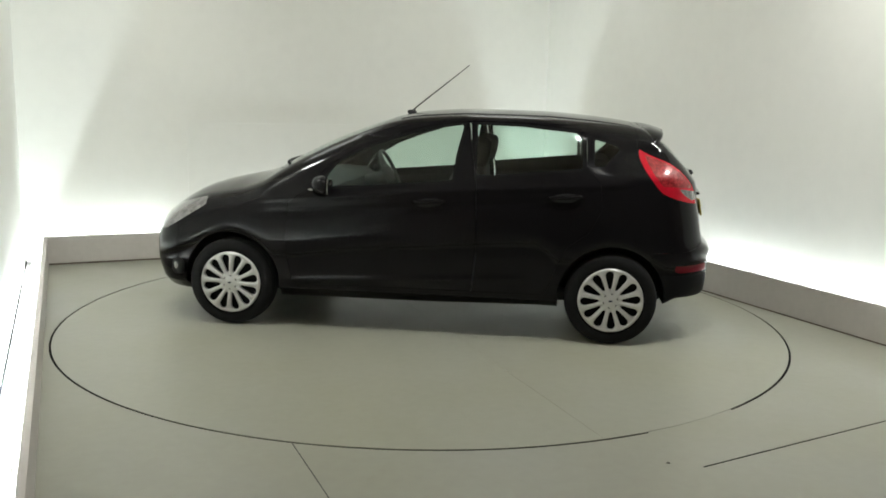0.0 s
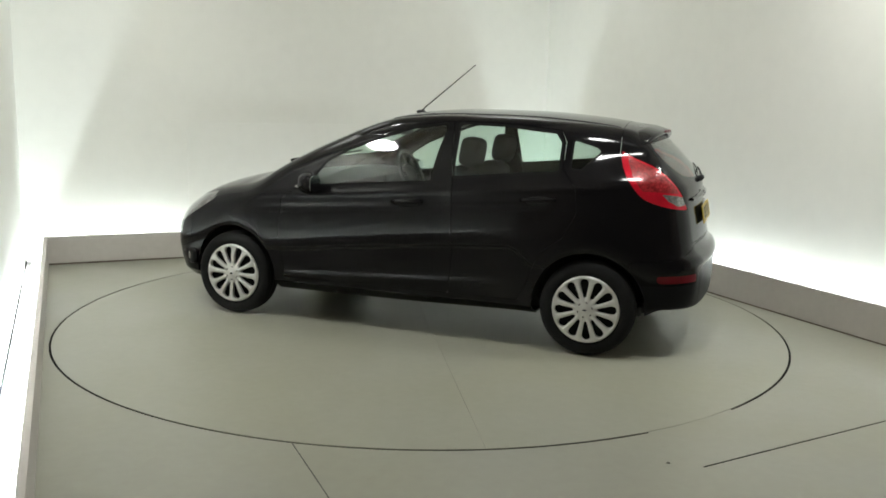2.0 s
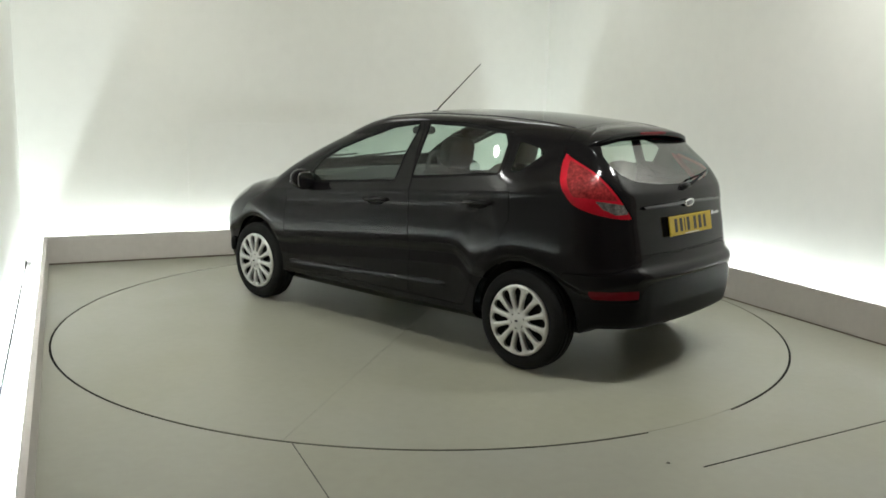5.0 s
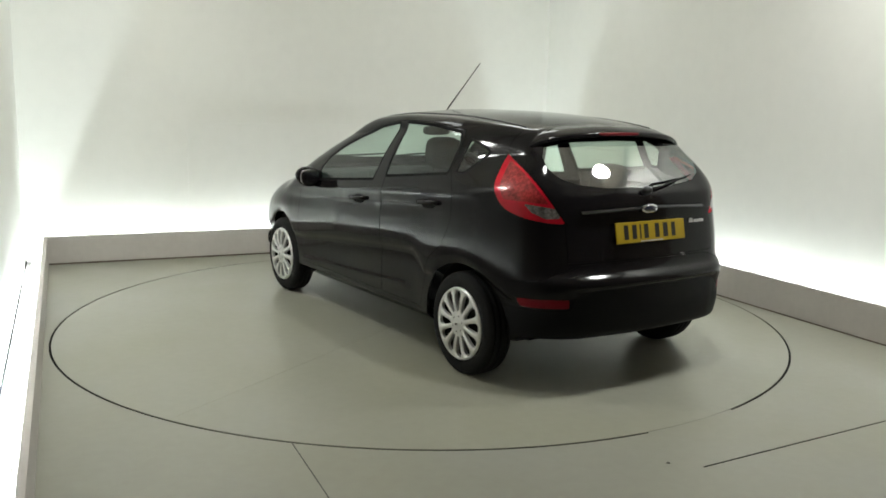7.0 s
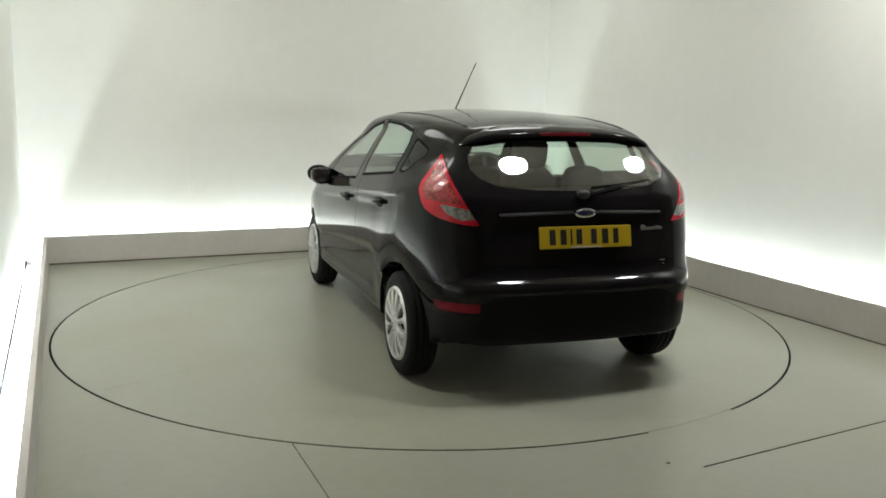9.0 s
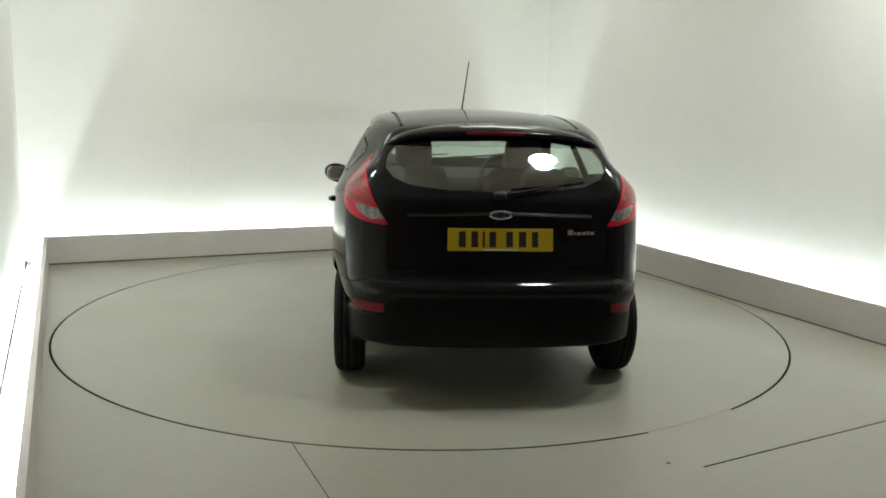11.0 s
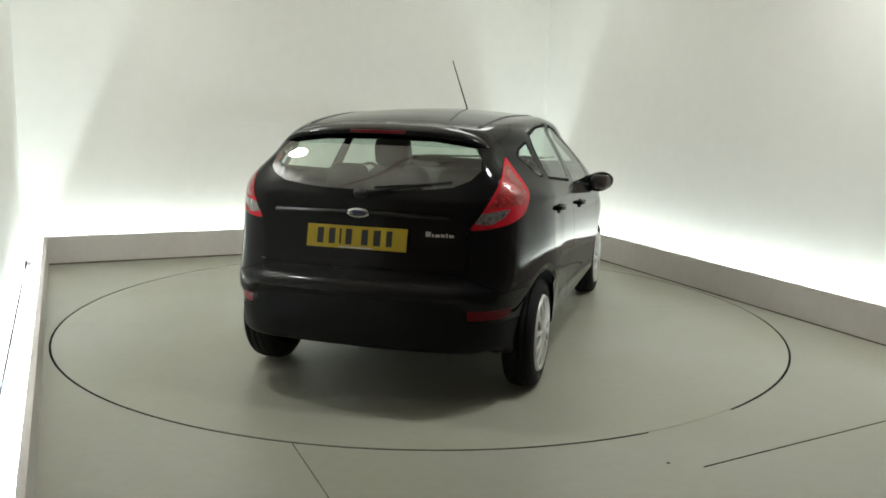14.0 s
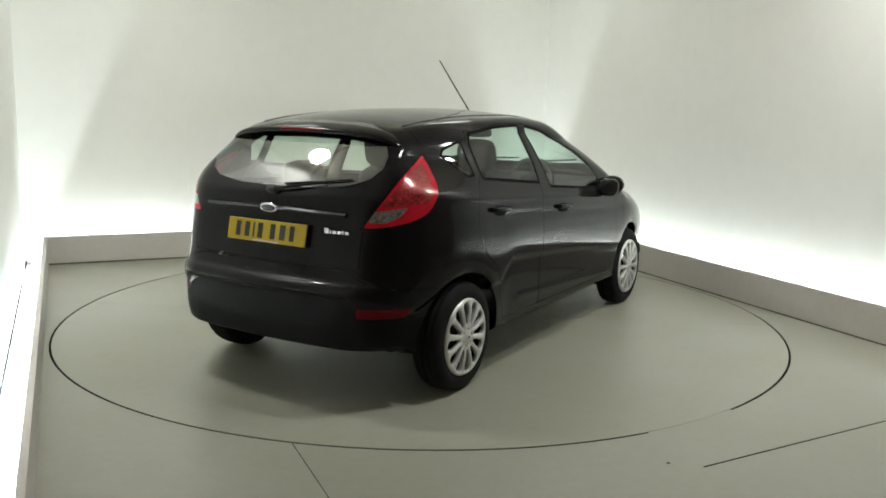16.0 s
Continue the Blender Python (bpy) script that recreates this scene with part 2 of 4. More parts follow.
def floor_bolt():
    """Small dark bolt head let into the floor."""
    bm = lathe(bmesh.new(), [(0.008, -0.004), (0.008, 0.0012), (0.006, 0.002), (0.001, 0.002)], 12, ROOM @ pose(-0.028, -2.757, 0.0))
    tagged(mesh_object("floor_bolt", bm, M_DUST), "small dark bolt head set in the floor", "bolt")


floor_bolt()


def batten(m):
    """Slim tube lamp lying in the trough: a white batten, two end caps and a glowing tube."""
    t = thing("tube_light", m, "slim white tube lamp lying lit in the trough", "lamp", "tube lamps in the troughs")
    part("batten", boxed(-0.60, 0.60, -0.02, 0.02, 0.0, 0.028, bevel=0.004), M_BATTEN, t)
    for s in (-1, 1):
        part("end_cap", boxed(s * 0.585 - 0.012, s * 0.585 + 0.012, -0.016, 0.016, 0.028, 0.066, bevel=0.004), M_BATTEN, t)
    part("tube", cyl(bmesh.new(), 0.013, 0.013, 1.146, pose(0, 0, 0.050, 0, 90, 0), 12), M_TUBE, t, "glowing white tube", smooth=True)
    return t


def tubes():
    first = None
    spots = [(u, (V_BACK + K + W_BACK) / 2, 0) for u in (-1.93, -0.64, 0.65, 1.94)]
    for v in (2.0, 0.75, -0.50, -1.75):
        spots.append(((W_LEFT + U_LEFT - K) / 2, v, 90))
        spots.append(((W_RIGHT + U_RIGHT + K) / 2, v, 90))
    for u, v, a in spots:
        m = ROOM @ pose(u, v, 0.0, 0, 0, a)
        first = copy_thing(first, m) if first else batten(m)


tubes()


def ceiling_strips():
    """Dark cover strips over the joints of the ceiling boards."""
    for v in (-2.75, -1.35, -0.30, 0.80, 2.10):
        wall("ceiling_trim", W_LEFT, W_RIGHT, v - 0.03, v + 0.03, CEILING - 0.02, CEILING - 0.001, M_BROWN, "brown cover strip over a ceiling joint", "trim")


ceiling_strips()


def ceiling_lamps():
    first = None
    for u, v in ((0.42, -2.1), (2.2, -2.0), (-2.3, -0.15)):
        m = ROOM @ pose(u, v, CEILING)
        if first:
            copy_thing(first, m)
            continue
        first = thing("ceiling_lamp", m, "round white ceiling lamp with a glowing diffuser", "lamp", "round ceiling lamps")
        part("rim", lathe(bmesh.new(), [(0.185, 0.0), (0.19, -0.04), (0.18, -0.06), (0.17, -0.05)], 40), M_BATTEN, first, smooth=True)
        part("diffuser", lathe(bmesh.new(), [(0.171, -0.050), (0.11, -0.062), (0.001, -0.066)], 40), M_LAMP, first, "glowing round diffuser", smooth=True)


ceiling_lamps()


def ceiling_fill_lamps():
    """Two wide soft ceiling lamps near the back wall, added unseen as fill light."""
    first = None
    for u, v in ((1.45, 1.5), (-1.35, 1.6)):
        m = ROOM @ pose(u, v, CEILING)
        if first:
            copy_thing(first, m)
            continue
        first = thing("ceiling_fill_lamp", m, "added wide ceiling fill lamp with a soft glowing dome", "lamp", "wide ceiling lamps")
        part("rim", lathe(bmesh.new(), [(0.52, 0.0), (0.525, -0.03), (0.51, -0.045), (0.50, -0.035)], 40), M_BATTEN, first, smooth=True)
        part("diffuser", lathe(bmesh.new(), [(0.501, -0.035), (0.37, -0.075), (0.18, -0.095), (0.001, -0.10)], 40), M_FILL, first, "soft glowing dome", smooth=True)


ceiling_fill_lamps()


def turntable():
    root = thing("turntable", pose(0, 0, 0), "large round grey-green painted turntable flush with the floor", "turntable")
    for s in (0, 1):
        bm = bmesh.new()
        a0 = radians(118.5 + 180 * s)
        off = 0.0009
        pts = [Vector((TABLE_R * math.cos(a0 + math.pi * i / 160), TABLE_R * math.sin(a0 + math.pi * i / 160), 0)) for i in range(161)]
        side = Vector((-math.sin(a0), math.cos(a0), 0)) * off
        bm.faces.new([bm.verts.new(p + side) for p in pts])
        out = bmesh.ops.extrude_face_region(bm, geom=bm.faces[:])
        bmesh.ops.translate(bm, vec=(0, 0, -0.04), verts=[e for e in out["geom"] if isinstance(e, bmesh.types.BMVert)])
        bmesh.ops.recalc_face_normals(bm, faces=bm.faces)
        part("deck_board", bm, M_TABLE, root)
    return root


TURNTABLE = turntable()


# ---- car ----
# car space: x forward from the middle of the wheelbase, y to its left, z up from the ground
M_PAINT = mat("black car paint", (0.0074, 0.0068, 0.0078), 0.085, grain=0.15, scale=900, stain=0.2, stain_scale=3, spec=0.23)
M_PLASTIC = mat("black moulded plastic", (0.012, 0.012, 0.013), 0.45, grain=0.1, scale=300, stain=0.15, bump=0.15, bump_scale=900)
M_VALANCE = mat("black grained valance plastic", (0.007, 0.007, 0.008), 0.42, grain=0.1, scale=300, stain=0.2, bump=0.15, bump_scale=700, spec=0.12)
M_RUBBER = mat("tyre rubber", (0.009, 0.009, 0.009), 0.8, spec=0.25, grain=0.15, scale=60, stain=0.2, stain_scale=8, bump=0.3, bump_scale=300)
M_LINER = mat("matt black liner", (0.008, 0.008, 0.008), 0.95, grain=0.1, stain=0.2)
M_SILVER = mat("silver wheel trim paint", (0.66, 0.66, 0.65), 0.34, metal=0.45, grain=0.03, scale=120, stain=0.10, stain_scale=9)
M_CHROME = mat("chrome", (0.72, 0.72, 0.74), 0.12, metal=1.0, grain=0.02, stain=0.04, stain_scale=20)
M_STRIP = mat("dark chrome strip", (0.045, 0.045, 0.050), 0.12, metal=1.0, grain=0.05, stain=0.1, stain_scale=15)
M_STEEL = mat("dull steel", (0.20, 0.20, 0.20), 0.5, metal=0.8, grain=0.1, stain=0.2)
M_SEAT = mat("dark seat cloth", (0.045, 0.045, 0.047), 0.9, grain=0.25, scale=180, stain=0.15, bump=0.4, bump_scale=500)
M_TRIM = mat("dark cabin plastic", (0.035, 0.035, 0.037), 0.6, grain=0.1, scale=200, stain=0.1, bump=0.2, bump_scale=500)
M_PLATE = mat("yellow number plate", (0.46, 0.32, 0.010), 0.35, grain=0.02, stain=0.06, stain_scale=12)
M_INK = mat("black plate print", (0.012, 0.012, 0.012), 0.4)
M_WHITE = mat("pale badge print", (0.55, 0.55, 0.55), 0.4, grain=0.02, stain=0.05)
M_RED = mat("red lamp lens", (0.62, 0.010, 0.028), 0.12, grain=0.12, scale=260, stain=0.35, stain_scale=13, bump=0.25, bump_scale=55)
M_RED_INNER = mat("ribbed red lamp reflector", (0.42, 0.028, 0.034), 0.22, metal=0.1, grain=0.45, scale=70, stain=0.6, stain_scale=28, bump=0.8, bump_scale=90, coat=0.6)
M_REFLECTOR = mat("red reflector", (0.17, 0.002, 0.010), 0.35, grain=0.15, scale=400, spec=0.2, stain=0.2, stain_scale=20)
M_CLEAR = mat("clear lamp lens", (0.40, 0.38, 0.375), 0.16, metal=0.4, grain=0.35, scale=110, stain=0.9, stain_scale=36, coat=1.0)
M_BADGE = mat("dark blue badge enamel", (0.012, 0.02, 0.06), 0.2, grain=0.1, stain=0.2, coat=1.0)
M_GLASS = tinted_glass("tinted car glass", (0.76, 0.87, 0.82), 0.015, 0.05)
M_REAR_GLASS = tinted_glass("tinted rear glass", (0.80, 0.88, 0.82), 0.03, 0.19)


def curve(keys, x):
    """Monotone cubic through (x, y) keys, for arrays."""
    k = np.array(sorted(keys), float)
    X, Y = k[:, 0], k[:, 1]
    h = np.diff(X)
    s = np.diff(Y) / h
    d = np.zeros(len(X))
    d[0], d[-1] = s[0], s[-1]
    for i in range(1, len(X) - 1):
        if s[i - 1] * s[i] > 0:
            w1, w2 = 2 * h[i] + h[i - 1], h[i] + 2 * h[i - 1]
            d[i] = (w1 + w2) / (w1 / s[i - 1] + w2 / s[i])
    x = np.asarray(x, float)
    xc = np.clip(x, X[0], X[-1])
    i = np.clip(np.searchsorted(X, xc) - 1, 0, len(X) - 2)
    t = (xc - X[i]) / h[i]
    out = (Y[i] * (1 + 2 * t) * (1 - t) ** 2 + h[i] * d[i] * t * (1 - t) ** 2 + Y[i + 1] * t * t * (3 - 2 * t) + h[i] * d[i + 1] * t * t * (t - 1))
    return out + np.where(x < X[0], (x - X[0]) * d[0], 0) + np.where(x > X[-1], (x - X[-1]) * d[-1], 0)


def smax(a, b, k):
    return np.maximum(a, b) + np.maximum(k - np.abs(a - b), 0) ** 2 / (4 * k)


def ramp(a, b, x):
    t = np.clip((x - a) / (b - a), 0, 1)
    return t * t * (3 - 2 * t)


TOP = [(-1.70, 1.29), (-1.55, 1.350), (-1.40, 1.388), (-1.117, 1.428), (-0.72, 1.455), (-0.32, 1.460), (0.048, 1.438), (0.18, 1.415), (0.30, 1.382),
       (0.50, 1.311), (0.716, 1.221), (0.93, 1.114), (1.07, 1.034), (1.20, 0.986), (1.35, 0.954), (1.55, 0.904), (1.75, 0.825), (1.90, 0.722), (2.05, 0.52)]
REAR = [(0.16, -1.79), (0.22, -1.850), (0.30, -1.895), (0.42, -1.922), (0.54, -1.923), (0.592, -1.918), (0.616, -1.903), (0.638, -1.876), (0.672, -1.861), (0.72, -1.852), (0.80, -1.838),
        (0.90, -1.818), (0.965, -1.812), (1.02, -1.800), (1.07, -1.768), (1.20, -1.656), (1.33, -1.525), (1.40, -1.455)]
FRONT = [(0.16, 1.84), (0.22, 1.90), (0.30, 1.945), (0.42, 1.975), (0.52, 1.975), (0.60, 1.96), (0.70, 1.915), (0.80, 1.82)]
CREASE = [(-1.95, 0.60), (-1.62, 0.52), (-1.52, 0.56), (-1.40, 0.625), (-1.245, 0.668), (-1.09, 0.625), (-0.99, 0.552), (-0.91, 0.556), (-0.84, 0.612), (-0.75, 0.660),
          (-0.40, 0.640), (0.0, 0.608), (0.50, 0.562), (0.85, 0.525), (0.95, 0.525), (1.06, 0.605), (1.23, 0.660), (1.40, 0.615), (1.50, 0.56), (1.62, 0.52)]
SHOULDER = [(-1.6, 1.045), (-1.19, 1.022), (-0.23, 0.960), (0.50, 0.900), (1.0, 0.868), (1.35, 0.800), (1.7, 0.70)]


def top_height(x, y):
    bow = 0.13 + 0.04 * ramp(0.1, 0.6, x)
    return curve(TOP, x) - bow * y * y


def side_width(x, z):
    zc, zs = curve(CREASE, x), curve(SHOULDER, x)
    up = np.log1p(np.exp(np.clip((z - zs) / 0.009, -40, 40))) * 0.009
    mid = np.clip((z - zc) / np.maximum(zs - zc, 0.05), 0, 1.0)
    w = 0.858 - 0.026 * mid ** 1.8 - 0.007 * (1 - mid) ** 4 - 0.40 * up - 0.33 * up * up
    below = np.maximum(zc - z, 0)
    w = w - 0.020 * ramp(0, 0.05, below) - 0.10 * np.maximum(below - 0.12, 0) ** 1.2
    rocker = np.exp(-((z - curve([(-1.0, 0.415), (0.8, 0.325)], x)) / 0.024) ** 2) * 0.006 * ramp(-0.74, -0.62, x) * (1 - ramp(0.75, 0.9, x))
    w = w + 0.007 * np.exp(-((z - zs + 0.012) / 0.020) ** 2) * ramp(1.25, 1.0, x) * ramp(-1.45, -1.2, x)
    line = z - 0.866 + 0.0682 * x
    w = w - 0.0065 * np.exp(-((line + 0.028) / 0.022) ** 2) * ramp(-1.10, -0.80, x) * ramp(1.15, 0.85, x)
    w = w + rocker - 0.10 * np.maximum(0.27 - z, 0) / 0.08
    w = w - 0.25 * np.maximum(-1.0 - x, 0) ** 2 - 0.085 * ramp(-0.9, -1.5, x) * ramp(0.0, 0.2, z - zs)
    return w - 0.15 * np.maximum(x - 0.9, 0) ** 2


def shell(x, y, z):
    """Below zero inside the car's outer skin."""
    side = y - side_width(x, z)
    top = z - top_height(x, y)
    rear = curve(REAR, z) + 0.15 * y * y + 0.12 * np.maximum(y - 0.45, 0) ** 2 - x
    rear = rear + 0.014 * ramp(0.580, 0.555, z) * ramp(0.28, 0.40, z) * ramp(0.60, 0.50, y)
    front = x - curve(FRONT, z) + 0.35 * y * y
    f = smax(side, top, 0.085 + 0.03 * ramp(0.9, 1.2, x))
    f = smax(f, rear, 0.18 - 0.10 * ramp(1.02, 1.2, z))
    f = smax(f, front, 0.14)
    low = 0.195 + 0.085 * ramp(-1.48, -1.68, x) + 0.02 * ramp(0.1, -0.9, x)
    return smax(f, low - z, 0.03)


def skin_grid():
    """Points of the left half of the skin, and quads between them."""
    nx, ny, nz = 260, 54, 150
    lo, hi = np.array((-2.0, 0.0, 0.16)), np.array((2.1, 0.9, 1.5))
    keys, pts, quads = {}, [], []

    def at(i, j, k):
        key = (i, j, k)
        if key not in keys:
            keys[key] = len(pts)
            pts.append((i / nx, j / ny, k / nz))
        return keys[key]

    for i in range(nx):
        for k in range(nz):
            quads.append((at(i, ny, k), at(i, ny, k + 1), at(i + 1, ny, k + 1), at(i + 1, ny, k)))
        for j in range(ny):
            quads.append((at(i, j, nz), at(i + 1, j, nz), at(i + 1, j + 1, nz), at(i, j + 1, nz)))
            quads.append((at(i, j, 0), at(i, j + 1, 0), at(i + 1, j + 1, 0), at(i + 1, j, 0)))
    for j in range(ny):
        for k in range(nz):
            quads.append((at(0, j, k), at(0, j, k + 1), at(0, j + 1, k + 1), at(0, j + 1, k)))
            quads.append((at(nx, j, k), at(nx, j + 1, k), at(nx, j + 1, k + 1), at(nx, j, k + 1)))
    p = lo + np.array(pts) * (hi - lo)
    o = p.copy()
    o[:, 0] = np.clip(p[:, 0], -1.25, 1.35)
    o[:, 1] = 0
    o[:, 2] = np.clip(p[:, 2], 0.5, np.minimum(0.92, curve(TOP, o[:, 0]) - 0.25))
    way = p - o
    way /= np.linalg.norm(way, axis=1)[:, None]
    a = np.zeros(len(p))
    b = np.full(len(p), 0.0)
    done = np.zeros(len(p), bool)
    for s in np.arange(0.05, 2.0, 0.02):
        q = o + way * s
        out = shell(q[:, 0], q[:, 1], q[:, 2]) > 0
        newly = out & ~done
        b[newly], a[newly] = s, s - 0.02
        done |= out
    for _ in range(18):
        m = (a + b) / 2
        q = o + way * m[:, None]
        out = shell(q[:, 0], q[:, 1], q[:, 2]) > 0
        b, a = np.where(out, m, b), np.where(out, a, m)
    q = o + way * ((a + b) / 2)[:, None]
    q[np.array(pts)[:, 1] == 0, 1] = 0
    return q, quads


def polygon_distance(px, py, poly, rounded=0.0):
    """Signed distance to a closed outline, below zero inside."""
    best = np.full(px.shape, 1e9)
    inside = np.zeros(px.shape, bool)
    n = len(poly)
    for i in range(n):
        (x0, y0), (x1, y1) = poly[i], poly[(i + 1) % n]
        dx, dy = x1 - x0, y1 - y0
        t = np.clip(((px - x0) * dx + (py - y0) * dy) / (dx * dx + dy * dy + 1e-12), 0, 1)
        best = np.minimum(best, np.hypot(px - x0 - t * dx, py - y0 - t * dy))
        crosses = ((y0 > py) != (y1 > py)) & (px < (x1 - x0) * (py - y0) / ((y1 - y0) if y1 != y0 else 1e-12) + x0)
        inside ^= crosses
    return np.where(inside, -best, best) - rounded


class Skin:
    """Faces with labels, which can be cut along the zero line of a field."""

    def __init__(self, pts, faces):
        self.p = np.array(pts, float)
        self.faces = [list(f) for f in faces]
        self.tag = ["body"] * len(faces)

    def cut(self, field, inner, source=("body",), where=None):
        d = field(self.p[:, 0], self.p[:, 1], self.p[:, 2])
        if where is not None:
            d = np.where(where(self.p[:, 0], self.p[:, 1], self.p[:, 2]), d, 1e3)
        d = np.where(np.abs(d) < 2e-5, 0.0, d)
        ok = set(source)
        made, extra, count = {}, [], len(self.p)
        faces, tags = [], []
        for f, t in zip(self.faces, self.tag):
            if t not in ok:
                faces.append(f)
                tags.append(t)
                continue
            v = [d[i] for i in f]
            if max(v) <= 0:
                faces.append(f)
                tags.append(inner)
                continue
            if min(v) >= 0 or max(v) > 500:
                faces.append(f)
                tags.append(t)
                continue
            neg, pos = [], []
            n = len(f)
            for k in range(n):
                a, b, da, db = f[k], f[(k + 1) % n], v[k], v[(k + 1) % n]
                if da <= 0:
                    neg.append(a)
                if da >= 0:
                    pos.append(a)
                if da * db < 0:
                    key = (min(a, b), max(a, b))
                    if key not in made:
                        w = da / (da - db)
                        extra.append(self.p[a] * (1 - w) + self.p[b] * w)
                        made[key] = count
                        count += 1
                    neg.append(made[key])
                    pos.append(made[key])
            if len(neg) > 2:
                faces.append(neg)
                tags.append(inner)
            if len(pos) > 2:
                faces.append(pos)
                tags.append(t)
        if extra:
            self.p = np.vstack([self.p, np.array(extra)])
        self.faces, self.tag = faces, tags

    def piece(self, tag, mirror=0, rim=0.012):
        """A bmesh of one label's faces. mirror: 0 the left half, 1 the right half, 2 both joined."""
        bm = bmesh.new()
        for side in ((1,), (-1,), (1, -1))[mirror]:
            verts = {}
            for f, t in zip(self.faces, self.tag):
                if t != tag:
                    continue
                ring = []
                for i in f:
                    if i not in verts:
                        c = self.p[i]
                        verts[i] = bm.verts.new((c[0], side * c[1], c[2]))
                    if not ring or verts[i] is not ring[-1]:
                        ring.append(verts[i])
                if side < 0:
                    ring.reverse()
                try:
                    bm.faces.new(ring)
                except ValueError:
                    pass
        bmesh.ops.remove_doubles(bm, verts=bm.verts, dist=2e-4)
        bm.normal_update()
        for f in bm.faces:
            f.smooth = True
        if rim:
            edges = [e for e in bm.edges if e.is_boundary]
            normal = {v: v.normal.copy() for e in edges for v in e.verts}
            out = bmesh.ops.extrude_edge_only(bm, edges=edges)
            fresh = [g for g in out["geom"] if isinstance(g, bmesh.types.BMVert)]
            for v in fresh:
                src = [e.other_vert(v) for e in v.link_edges if e.other_vert(v) in normal]
                if src:
                    v.co = v.co - normal[src[0]] * rim
            for e in edges:
                e.smooth = False
        return bm


FRONT_DOOR = [(0.82, 0.305), (0.865, 0.55), (0.84, 0.84), (0.70, 0.935), (0.60, 1.075), (0.41, 1.195), (0.18, 1.285), (-0.05, 1.350), (-0.312, 1.384),
              (-0.335, 1.20), (-0.375, 1.0), (-0.388, 0.6), (-0.36, 0.305)]
REAR_DOOR = [(-0.365, 0.305), (-0.393, 0.6), (-0.380, 1.0), (-0.340, 1.20), (-0.317, 1.384), (-0.66, 1.378), (-1.02, 1.345), (-1.058, 1.28), (-1.062, 1.12),
             (-1.15, 1.02), (-1.165, 0.86), (-1.09, 0.715), (-0.96, 0.62), (-0.90, 0.50), (-0.86, 0.38), (-0.82, 0.305)]
FRONT_PANE = [(0.575, 0.955), (-0.215, 1.022), (-0.232, 1.18), (-0.266, 1.350), (-0.05, 1.318), (0.176, 1.250), (0.39, 1.168), (0.53, 1.085), (0.585, 1.01)]
REAR_PANE = [(-0.385, 1.056), (-0.372, 1.355), (-0.666, 1.347), (-0.985, 1.318), (-1.022, 1.27), (-1.028, 1.118), (-0.72, 1.088)]
QUARTER_PANE = [(-1.112, 1.282), (-1.235, 1.246), (-1.258, 1.226), (-1.165, 1.130), (-1.116, 1.132)]
BACKLIGHT = [(-0.1, 1.064), (0.0, 1.064), (0.26, 1.070), (0.44, 1.090), (0.525, 1.125), (0.56, 1.17), (0.550, 1.225), (0.505, 1.280), (0.30, 1.306), (-0.1, 1.314)]
HEADLAMP = [(1.86, 0.60), (1.70, 0.775), (1.44, 0.845), (1.43, 0.80), (1.56, 0.72), (1.72, 0.63)]
LAMP_FRONT = [(0.86, -1.95), (0.888, -1.80), (0.912, -1.69), (0.939, -1.600), (0.971, -1.532), (1.04, -1.470), (1.125, -1.412), (1.20, -1.384), (1.22, -1.384)]
LAMP_INNER = [(0.80, 0.545), (0.90, 0.549), (0.976, 0.567), (1.07, 0.585), (1.20, 0.607), (1.24, 0.612)]
BUMPER_TOP = [(0.0, 0.690), (0.45, 0.686), (0.60, 0.645), (0.75, 0.600), (0.9, 0.590)]
WHEEL_X, WHEEL_R = 1.2445, 0.290


